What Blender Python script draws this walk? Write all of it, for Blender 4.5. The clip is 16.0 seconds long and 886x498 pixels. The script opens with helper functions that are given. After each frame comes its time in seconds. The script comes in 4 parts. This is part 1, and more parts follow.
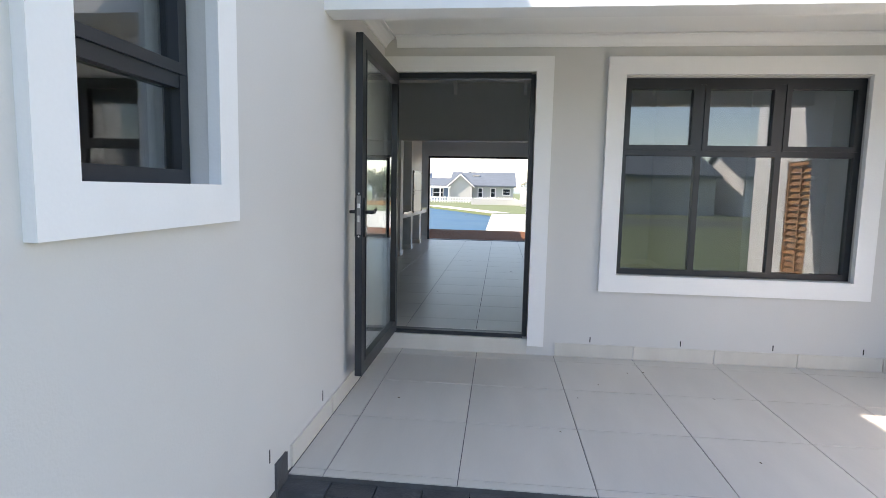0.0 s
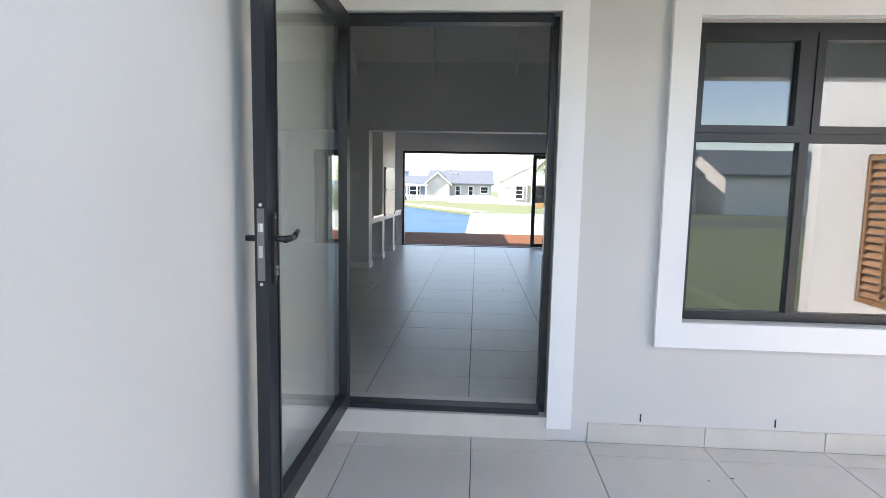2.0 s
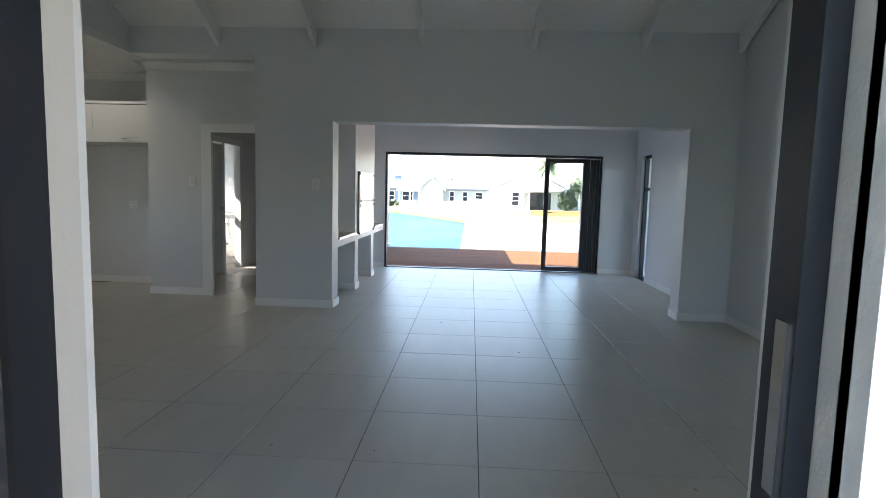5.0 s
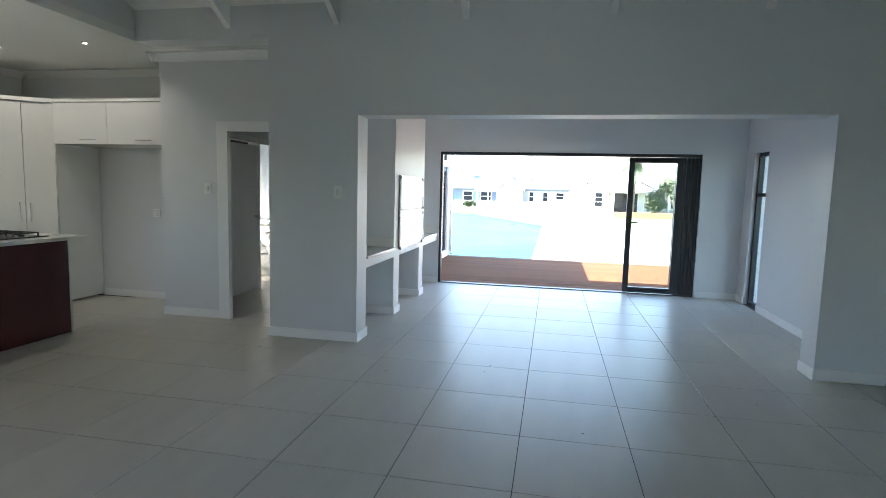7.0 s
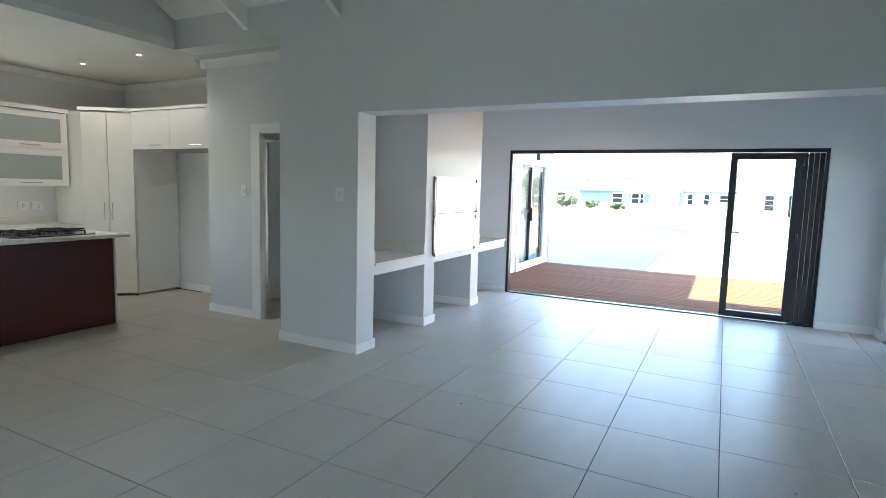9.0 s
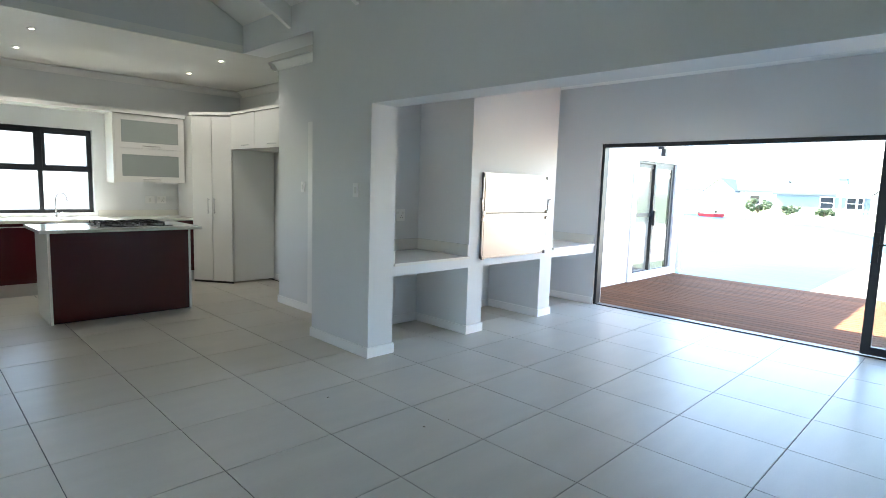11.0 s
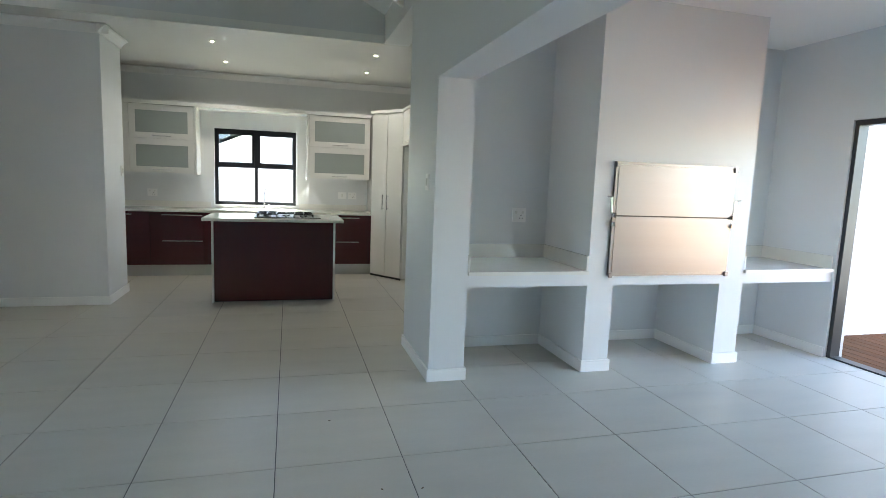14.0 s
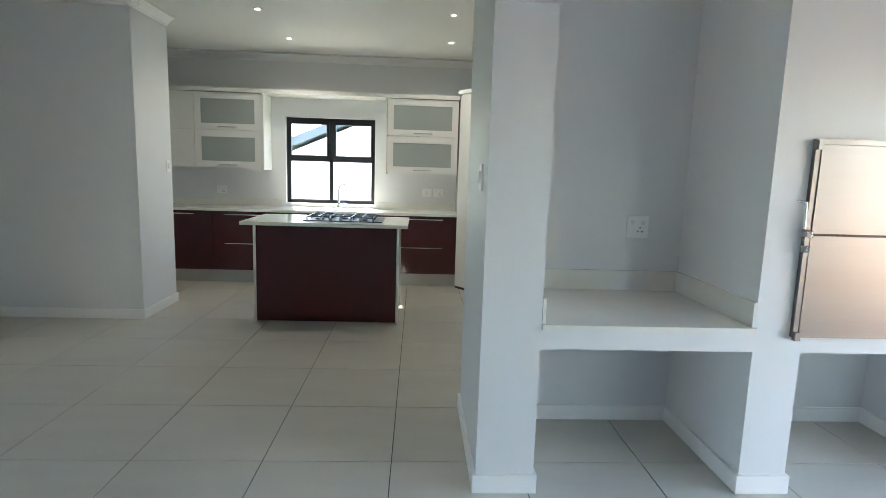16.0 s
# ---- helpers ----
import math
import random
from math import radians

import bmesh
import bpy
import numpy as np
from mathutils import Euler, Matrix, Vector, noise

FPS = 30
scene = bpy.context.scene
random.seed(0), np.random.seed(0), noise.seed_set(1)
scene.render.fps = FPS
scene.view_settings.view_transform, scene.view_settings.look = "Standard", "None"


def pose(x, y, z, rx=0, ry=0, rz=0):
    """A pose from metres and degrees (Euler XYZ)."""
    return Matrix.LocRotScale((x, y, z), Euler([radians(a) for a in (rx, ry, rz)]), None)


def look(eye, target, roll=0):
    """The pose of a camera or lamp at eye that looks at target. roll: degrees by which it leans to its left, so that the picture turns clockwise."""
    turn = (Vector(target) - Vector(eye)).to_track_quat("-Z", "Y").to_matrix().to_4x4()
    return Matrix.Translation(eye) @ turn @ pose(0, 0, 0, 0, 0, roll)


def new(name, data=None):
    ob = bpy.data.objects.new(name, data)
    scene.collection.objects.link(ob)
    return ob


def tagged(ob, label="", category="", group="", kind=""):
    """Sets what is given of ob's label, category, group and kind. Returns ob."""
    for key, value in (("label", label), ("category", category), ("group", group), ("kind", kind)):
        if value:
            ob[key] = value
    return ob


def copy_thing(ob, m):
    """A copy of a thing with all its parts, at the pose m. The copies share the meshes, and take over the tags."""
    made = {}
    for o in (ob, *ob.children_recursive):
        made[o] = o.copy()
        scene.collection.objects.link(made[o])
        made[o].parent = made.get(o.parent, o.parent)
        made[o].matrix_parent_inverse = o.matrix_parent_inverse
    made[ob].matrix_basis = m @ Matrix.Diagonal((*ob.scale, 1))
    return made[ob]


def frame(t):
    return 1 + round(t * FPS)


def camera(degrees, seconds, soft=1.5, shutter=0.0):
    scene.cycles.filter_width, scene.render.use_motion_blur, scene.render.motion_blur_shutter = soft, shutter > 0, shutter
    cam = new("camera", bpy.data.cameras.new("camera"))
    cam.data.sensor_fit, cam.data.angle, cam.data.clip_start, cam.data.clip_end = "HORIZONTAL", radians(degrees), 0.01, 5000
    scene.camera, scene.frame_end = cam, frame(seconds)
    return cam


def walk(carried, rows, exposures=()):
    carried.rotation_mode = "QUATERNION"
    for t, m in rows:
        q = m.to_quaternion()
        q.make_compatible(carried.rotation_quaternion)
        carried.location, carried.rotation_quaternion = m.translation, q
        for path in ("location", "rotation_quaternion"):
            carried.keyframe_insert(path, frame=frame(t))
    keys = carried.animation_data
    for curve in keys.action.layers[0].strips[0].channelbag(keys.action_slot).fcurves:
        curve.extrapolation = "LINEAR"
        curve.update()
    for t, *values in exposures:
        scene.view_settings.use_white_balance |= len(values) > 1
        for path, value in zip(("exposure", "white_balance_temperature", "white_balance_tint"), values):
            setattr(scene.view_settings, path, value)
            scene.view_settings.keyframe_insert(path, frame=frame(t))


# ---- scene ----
cam = camera(77.9, 16.0, soft=0.8)
PATH = [
    (0, (0.061, 0.052, 1.18), (-0.141, 2.031, 0.968), 1.2),
    (0.5, (0.019, 0.435, 1.196), (-0.159, 2.416, 0.984), 1.1),
    (1, (-0.011, 0.795, 1.205), (-0.159, 2.778, 0.987), 1.1),
    (1.5, (-0.032, 1.181, 1.2), (-0.16, 3.165, 0.984), 1.1),
    (2, (-0.091, 1.564, 1.214), (-0.21, 3.548, 0.996), 1.1),
    (2.5, (-0.152, 1.915, 1.209), (-0.253, 3.901, 0.998), 1.3),
    (3, (-0.182, 2.277, 1.222), (-0.270, 4.265, 1.018), 1.3),
    (3.5, (-0.172, 2.657, 1.215), (-0.268, 4.645, 1.019), 1.4),
    (4, (-0.230, 3.028, 1.257), (-0.312, 5.017, 1.057), 1.6),
    (6.3, (-0.099, 4.579, 1.332), (-0.323, 6.556, 1.131), 1.4),
    (6.5, (-0.089, 4.705, 1.350), (-0.355, 6.677, 1.143), 1.5),
    (7, (0.018, 5.005, 1.400), (-0.367, 6.956, 1.191), 1.5),
    (7.5, (0.196, 5.290, 1.408), (-0.305, 7.213, 1.199), 1.6),
    (8, (0.458, 5.479, 1.408), (-0.165, 7.365, 1.197), 1.5),
    (8.5, (0.754, 5.675, 1.433), (0.003, 7.514, 1.220), 1.5),
    (9, (1.040, 5.920, 1.440), (0.136, 7.691, 1.222), 1.6),
    (9.2, (1.148, 6.018, 1.437), (0.186, 7.758, 1.218), 1.6),
    (11.3, (1.846, 7.205, 1.428), (0.378, 8.541, 1.195), 2.0),
    (11.5, (1.852, 7.329, 1.440), (0.342, 8.618, 1.204), 2.1),
    (12, (1.876, 7.636, 1.433), (0.242, 8.767, 1.193), 2.1),
    (12.5, (1.908, 7.934, 1.395), (0.174, 8.902, 1.154), 2.0),
    (13, (1.904, 8.215, 1.388), (0.096, 9.039, 1.148), 2.1),
    (13.5, (1.891, 8.503, 1.392), (0.026, 9.183, 1.148), 2.2),
    (14, (1.832, 8.760, 1.383), (-0.078, 9.302, 1.135), 2.2),
    (14.5, (1.647, 8.989, 1.396), (-0.296, 9.383, 1.137), 2.1),
    (15, (1.351, 9.174, 1.385), (-0.619, 9.398, 1.113), 1.9),
    (15.5, (0.974, 9.308, 1.375), (-1.004, 9.442, 1.102), 1.9),
    (16, (0.525, 9.405, 1.395), (-1.453, 9.505, 1.110), 1.8),
]
EXPOSURES = [
    (0.0, 1.76, 7150, 18), (2.0, 2.28, 7100, 19), (3.0, 2.6, 7050, 19), (4.2, 2.95, 6950, 18), (6.4, 3.36, 6600, 11),
    (9.0, 3.92, 6600, 11), (11.5, 3.97, 6650, 10), (13.5, 3.96, 6700, 9), (16.0, 4.12, 6700, 9),
]
walk(cam, [(t, look(eye, target, roll)) for t, eye, target, roll in PATH], EXPOSURES)

# ---- daylight ----
SUN_EL = 45.7
world = bpy.data.worlds.new("sky")
scene.world = world
world.use_nodes = True
wn, wl = world.node_tree.nodes, world.node_tree.links
sky = wn.new("ShaderNodeTexSky")
sky.sky_type = "NISHITA"
sky.sun_disc = False
sky.sun_elevation = radians(SUN_EL)
sky.sun_rotation = radians(270 - 15.6)
sky.air_density, sky.dust_density = 1.0, 0.5
wn["Background"].inputs["Strength"].default_value = 0.14
wl.new(sky.outputs[0], wn["Background"].inputs["Color"])

sun_data = bpy.data.lights.new("sun", "SUN")
sun_data.energy, sun_data.angle, sun_data.color = 4.0, radians(0.53), (1.0, 0.95, 0.87)
sun = new("sun", sun_data)
sun.matrix_world = look((-20, 10, 20), (-20 + math.cos(radians(15.6)), 10 + math.sin(radians(15.6)), 20 - math.tan(radians(SUN_EL))))

# ---- materials ----
def mat(name, color, rough=0.5, metal=0.0, vary=0.06, scale=3.0, grain=60.0, bump=0.05, stretch=(1, 1, 1), spread=0.0, coat=0.0, second=None, spec=0.5):
    """Two scales of variation in colour, roughness and relief; spread varies whole pieces."""
    m = bpy.data.materials.new(name)
    m.use_nodes = True
    n, l = m.node_tree.nodes, m.node_tree.links
    b = n["Principled BSDF"]
    b.inputs["Metallic"].default_value = metal
    b.inputs["Coat Weight"].default_value = coat
    b.inputs["Specular IOR Level"].default_value = spec
    geo = n.new("ShaderNodeNewGeometry")
    mp = n.new("ShaderNodeMapping")
    mp.inputs["Scale"].default_value = stretch
    l.new(geo.outputs["Position"], mp.inputs["Vector"])
    big, fine = n.new("ShaderNodeTexNoise"), n.new("ShaderNodeTexNoise")
    big.inputs["Scale"].default_value, big.inputs["Detail"].default_value = scale, 4
    fine.inputs["Scale"].default_value, fine.inputs["Detail"].default_value = grain, 3
    for t in (big, fine):
        l.new(mp.outputs[0], t.inputs["Vector"])
    mixer = n.new("ShaderNodeMix")
    mixer.data_type = "RGBA"
    dark = second or tuple(c * (1 - vary * 2) for c in color)
    light = tuple(min(1, c * (1 + vary)) for c in color)
    mixer.inputs[6].default_value, mixer.inputs[7].default_value = (*dark, 1), (*light, 1)
    add = n.new("ShaderNodeMath")
    add.operation = "MULTIPLY_ADD"
    l.new(fine.outputs["Fac"], add.inputs[0])
    add.inputs[1].default_value = 0.35
    sub = n.new("ShaderNodeMath")
    sub.operation = "MULTIPLY_ADD"
    sub.inputs[1].default_value, sub.inputs[2].default_value = 1.3, -0.32
    l.new(big.outputs["Fac"], sub.inputs[0])
    l.new(sub.outputs[0], add.inputs[2])
    l.new(add.outputs[0], mixer.inputs[0])
    out = mixer.outputs[2]
    if spread:
        info = n.new("ShaderNodeObjectInfo")
        hsv = n.new("ShaderNodeHueSaturation")
        mr = n.new("ShaderNodeMapRange")
        mr.inputs["To Min"].default_value, mr.inputs["To Max"].default_value = 1 - spread, 1 + spread
        l.new(info.outputs["Random"], mr.inputs["Value"])
        l.new(mr.outputs[0], hsv.inputs["Value"])
        l.new(out, hsv.inputs["Color"])
        out = hsv.outputs[0]
    l.new(out, b.inputs["Base Color"])
    rr = n.new("ShaderNodeMapRange")
    rr.inputs["To Min"].default_value, rr.inputs["To Max"].default_value = max(0.02, rough * 0.8), min(1, rough * 1.2)
    l.new(big.outputs["Fac"], rr.inputs["Value"])
    l.new(rr.outputs[0], b.inputs["Roughness"])
    if bump:
        bp = n.new("ShaderNodeBump")
        bp.inputs["Strength"].default_value, bp.inputs["Distance"].default_value = bump, 0.01
        l.new(fine.outputs["Fac"], bp.inputs["Height"])
        l.new(bp.outputs[0], b.inputs["Normal"])
    return m


def glass(name, tint, boost=1.0, rough=0.0):
    m = bpy.data.materials.new(name)
    m.use_nodes = True
    n, l = m.node_tree.nodes, m.node_tree.links
    n.remove(n["Principled BSDF"])
    tr, gl, fr, mx = n.new("ShaderNodeBsdfTransparent"), n.new("ShaderNodeBsdfGlossy"), n.new("ShaderNodeLayerWeight"), n.new("ShaderNodeMixShader")
    up, ad = n.new("ShaderNodeMath"), n.new("ShaderNodeMath")
    up.operation, ad.operation = "POWER", "MULTIPLY_ADD"
    up.inputs[1].default_value, ad.inputs[1].default_value, ad.inputs[2].default_value = 5.0, 0.96, 0.04
    tr.inputs[0].default_value = (*tint, 1)
    gl.inputs["Roughness"].default_value = rough
    gl.inputs["Color"].default_value = (0.95, 0.97, 1.0, 1)
    fr.inputs[0].default_value = 0.5
    mu = n.new("ShaderNodeMath")
    mu.operation, mu.use_clamp = "MULTIPLY", True
    mu.inputs[1].default_value = boost
    l.new(fr.outputs["Facing"], up.inputs[0])
    l.new(up.outputs[0], ad.inputs[0])
    l.new(ad.outputs[0], mu.inputs[0])
    l.new(mu.outputs[0], mx.inputs[0])
    l.new(tr.outputs[0], mx.inputs[1])
    l.new(gl.outputs[0], mx.inputs[2])
    l.new(mx.outputs[0], n["Material Output"].inputs[0])
    return m


def glow(name, color, strength):
    m = bpy.data.materials.new(name)
    m.use_nodes = True
    b = m.node_tree.nodes["Principled BSDF"]
    b.inputs["Emission Color"].default_value, b.inputs["Emission Strength"].default_value = (*color, 1), strength
    return m


M_OUT = mat("exterior_plaster", (0.62, 0.61, 0.585), 0.75, vary=0.03, scale=1.2, grain=120, bump=0.10)
M_IN = mat("interior_paint", (0.735, 0.75, 0.755), 0.5, vary=0.025, scale=0.9, grain=140, bump=0.05)
M_CEIL = mat("ceiling_paint", (0.89, 0.89, 0.87), 0.35, vary=0.02, scale=1.0, grain=150, bump=0.03)
M_KCEIL = mat("gloss_ceiling_paint", (0.89, 0.89, 0.86), 0.2, vary=0.02, scale=1.0, grain=100, bump=0.02)
M_TRIM = mat("white_trim_plaster", (0.84, 0.84, 0.83), 0.55, vary=0.03, scale=2.0, grain=90, bump=0.08)
M_WOODPAINT = mat("white_gloss_paint", (0.88, 0.88, 0.87), 0.37, vary=0.02, scale=2.0, grain=70, bump=0.03)
M_TILE = mat("porcelain_tile", (0.57, 0.54, 0.475), 0.33, spec=0.19, vary=0.05, scale=2.2, grain=45, bump=0.02, stretch=(3, 0.7, 1), spread=0.025)
M_PTILE = mat("porch_tile", (0.61, 0.58, 0.52), 0.37, vary=0.05, scale=2.2, grain=45, bump=0.02, stretch=(3, 0.7, 1), spread=0.025)
M_GROUT = mat("dark_grout", (0.10, 0.10, 0.10), 0.9, vary=0.2, scale=9, grain=80, bump=0.2)
M_ALU = mat("charcoal_aluminium", (0.018, 0.021, 0.026), 0.38, vary=0.1, scale=4, grain=150, bump=0.02)
M_BLACK = mat("black_plastic", (0.012, 0.012, 0.013), 0.35, vary=0.1, scale=8, grain=150, bump=0.02)
M_GLASS = glass("clear_glass", (0.92, 0.95, 0.94), 1.0)
M_FGLASS = glass("window_glass", (0.82, 0.86, 0.85), 2.5)
M_DGLASS = glass("tinted_door_glass", (0.965, 0.985, 0.97), 1.2)
M_FROST = mat("frosted_glass", (0.36, 0.40, 0.385), 0.22, vary=0.03, scale=2, grain=80, bump=0.02)
M_STEEL = mat("brushed_steel", (0.29, 0.288, 0.285), 0.37, 1.0, vary=0.05, scale=2, grain=40, bump=0.015, stretch=(1, 0.25, 6))
M_CHROME = mat("chrome", (0.75, 0.75, 0.76), 0.12, 1.0, vary=0.03, scale=6, grain=90, bump=0.0)
M_RED = mat("maroon_gloss_board", (0.060, 0.007, 0.010), 0.20, vary=0.08, scale=2, grain=60, bump=0.01, coat=0.3)
M_CAB = mat("white_gloss_board", (0.80, 0.80, 0.77), 0.22, vary=0.02, scale=1.5, grain=60, bump=0.01)
M_STONE = mat("cream_quartz", (0.80, 0.79, 0.74), 0.12, vary=0.03, scale=6, grain=180, bump=0.01)
M_KICK = mat("brushed_kickboard", (0.55, 0.55, 0.54), 0.37, 0.9, vary=0.05, scale=3, grain=60, bump=0.02)
M_DECK = mat("stained_hardwood", (0.145, 0.064, 0.029), 0.85, spec=0.12, vary=0.2, scale=3, grain=50, bump=0.25, stretch=(0.4, 6, 6), spread=0.16)
M_SLAT = mat("pale_hardwood", (0.46, 0.24, 0.10), 0.5, vary=0.15, scale=4, grain=50, bump=0.2, stretch=(1, 6, 6), spread=0.12)
M_PAVER = mat("charcoal_paver", (0.075, 0.078, 0.082), 0.85, vary=0.25, scale=9, grain=70, bump=0.5, spread=0.2)
M_GRASS = mat("lawn", (0.09, 0.12, 0.045), 0.9, vary=0.2, scale=0.5, grain=25, bump=0.6, second=(0.085, 0.095, 0.04))
M_PALE = mat("pale_concrete", (0.52, 0.50, 0.44), 0.8, vary=0.1, scale=0.6, grain=20, bump=0.2)
M_ROAD = mat("asphalt", (0.055, 0.055, 0.058), 0.85, vary=0.2, scale=1, grain=60, bump=0.4)
M_ROOF = mat("slate_grey_roof", (0.11, 0.13, 0.15), 0.7, spec=0.15, vary=0.15, scale=1.5, grain=12, bump=0.3)
M_HGREY = mat("grey_house_plaster", (0.45, 0.44, 0.41), 0.8, vary=0.05, scale=1, grain=30, bump=0.1)
M_HBLUE = mat("blue_grey_plaster", (0.17, 0.23, 0.33), 0.85, spec=0.2, vary=0.05, scale=1, grain=30, bump=0.1)
M_HWHITE = mat("white_house_plaster", (0.82, 0.79, 0.76), 0.8, vary=0.04, scale=1, grain=30, bump=0.1)
M_DARKWIN = mat("dark_window_glass", (0.02, 0.024, 0.03), 0.08, vary=0.1, scale=2, grain=30, bump=0.0)
M_BARK = mat("palm_bark", (0.16, 0.12, 0.08), 0.9, vary=0.3, scale=8, grain=40, bump=0.6)
M_LEAF = mat("leaf_green", (0.085, 0.12, 0.055), 0.6, vary=0.3, scale=5, grain=30, bump=0.1)
# Pale grey-blue puts the haze of distance into the hill colour.
M_HILL = mat("haze_tinted_hill", (0.22, 0.27, 0.27), 0.95, vary=0.15, scale=0.02, grain=0.3, bump=0.0)
M_REDPAINT = mat("red_paint", (0.35, 0.03, 0.03), 0.4, vary=0.1, scale=3, grain=40, bump=0.02)
# Half as light as interior paint: the side room's dimness is in this colour.
M_SHADED_IN = mat("shade_toned_room_paint", (0.35, 0.35, 0.34), 0.7, vary=0.04, scale=1, grain=60, bump=0.05)
M_LAMP = glow("lamp_glow", (1.0, 0.93, 0.82), 1.8)

# Gloss is nearly off; the base colour carries the blue of the reflected sky.
M_WATER = mat("sky_tinted_water", (0.014, 0.065, 0.125), 0.30, spec=0.01, vary=0.2, scale=0.3, grain=3.0, bump=0.35)

# ---- building helpers ----
def box(bm, x0, y0, z0, x1, y1, z1):
    v = [bm.verts.new((x, y, z)) for x in (x0, x1) for y in (y0, y1) for z in (z0, z1)]
    for f in ((0, 1, 3, 2), (4, 6, 7, 5), (0, 4, 5, 1), (2, 3, 7, 6), (0, 2, 6, 4), (1, 5, 7, 3)):
        bm.faces.new([v[i] for i in f])


def tube(bm, a, b, r0, r1=None, seg=10):
    a, b = Vector(a), Vector(b)
    r1 = r0 if r1 is None else r1
    q = (b - a).to_track_quat("Z", "Y")
    rings = [[bm.verts.new(p + q @ Vector((r * math.cos(k * math.tau / seg), r * math.sin(k * math.tau / seg), 0))) for k in range(seg)] for p, r in ((a, r0), (b, r1))]
    for k in range(seg):
        bm.faces.new((rings[0][k], rings[0][(k + 1) % seg], rings[1][(k + 1) % seg], rings[1][k]))
    bm.faces.new(rings[0][::-1])
    bm.faces.new(rings[1])


def prism(bm, pts, axis, a0, a1):
    """A profile of points pulled along an axis (0 x, 1 y, 2 z)."""
    def at(p, a):
        q = list(p)
        q.insert(axis, a)
        return q
    r0, r1 = [bm.verts.new(at(p, a0)) for p in pts], [bm.verts.new(at(p, a1)) for p in pts]
    n = len(pts)
    for k in range(n):
        bm.faces.new((r0[k], r0[(k + 1) % n], r1[(k + 1) % n], r1[k]))
    bm.faces.new(r0[::-1])
    bm.faces.new(r1)


def mesh(name, bm, material, bevel=0.0, smooth=False):
    if bevel:
        bmesh.ops.bevel(bm, geom=[e for e in bm.edges if len(e.link_faces) == 2 and e.calc_face_angle(0) > 0.6], offset=bevel, segments=2, affect="EDGES", profile=0.6)
    bmesh.ops.recalc_face_normals(bm, faces=bm.faces)
    me = bpy.data.meshes.new(name)
    bm.to_mesh(me)
    bm.free()
    me.materials.append(material)
    if smooth:
        for p in me.polygons:
            p.use_smooth = True
    return me


def part(name, bm, material, parent=None, label="", bevel=0.0, smooth=False):
    ob = new(name, mesh(name, bm, material, bevel, smooth))
    if parent:
        ob.parent = parent
    return tagged(ob, label)


def boxes(name, material, rows, parent=None, label="", bevel=0.0):
    bm = bmesh.new()
    for r in rows:
        box(bm, *r)
    return part(name, bm, material, parent, label, bevel)


def setting(name, material, rows, label, category, bevel=0.0):
    return tagged(boxes(name, material, rows, None, "", bevel), label, category, kind="structure")


def thing(name, label, category, group="", kind=""):
    return tagged(new(name), label, category, group, kind)


def wall_y(y0, y1, x0, x1, z0, z1, holes):
    """Boxes of a wall along x with rectangular holes (xa, xb, za, zb)."""
    rows, x = [], x0
    for xa, xb, za, zb in sorted(holes):
        rows.append((x, y0, z0, xa, y1, z1))
        if za > z0:
            rows.append((xa, y0, z0, xb, y1, za))
        if zb < z1:
            rows.append((xa, y0, zb, xb, y1, z1))
        x = xb
    rows.append((x, y0, z0, x1, y1, z1))
    return rows


def wall_x(x0, x1, y0, y1, z0, z1, holes):
    return [(x0, a, c, x1, b, d) for a, _, c, b, _, d in wall_y(0, 1, y0, y1, z0, z1, holes)]


def ring_y(y0, y1, x0, x1, z0, z1, w):
    """Four bars of a frame that stands along x."""
    return [(x0, y0, z0, x0 + w, y1, z1), (x1 - w, y0, z0, x1, y1, z1), (x0 + w, y0, z0, x1 - w, y1, z0 + w), (x0 + w, y0, z1 - w, x1 - w, y1, z1)]


def ring_x(x0, x1, y0, y1, z0, z1, w):
    return [(x0, a, c, x1, b, d) for a, _, c, b, _, d in ring_y(0, 1, y0, y1, z0, z1, w)]


def skirt(rows, name="baseboard"):
    """Skirting boards: boxes with a small chamfer."""
    return setting(name, M_WOODPAINT, rows, "white painted skirting board along the wall foot", "baseboard", 0.004)


# ---- large structure: plan in metres, floor at 0, porch at -0.125 ----
PORCH = -0.125
XL, XR = -0.88, 2.60            # porch side wall, living room right wall
YF0, YF1 = 4.44, 4.66           # front wall
YB0, YB1 = 9.69, 9.945          # wall with the wide opening
XN, XNB = -1.70, -2.43          # niche front and back
YS = 13.20                      # folding door wall, inner face
KX = -6.55                      # kitchen window wall
FLAT = 2.74

setting("wall_front", M_OUT, wall_y(YF0, YF1 - 0.02, XL, 5.2, -0.3, 2.9, [(-0.855, 0.31, 0.0, 2.10), (0.98, 2.73, 0.55, 2.07)]), "pale grey plastered front wall of the house", "wall")
setting("wall_front_inner", M_IN, wall_y(YF1 - 0.02, YF1, -4.35, 3.4, 0.0, 4.8, [(-0.855, 0.31, 0.0, 2.10), (0.98, 2.73, 0.55, 2.07)]), "pale grey painted inner face of front wall", "wall")
setting("wall_porch_side", M_OUT, wall_x(-1.10, XL, -4.0, YF0, -0.3, 2.9, [(1.175, 1.778, 1.18, 2.07)]), "pale grey plastered wall beside the porch", "wall")
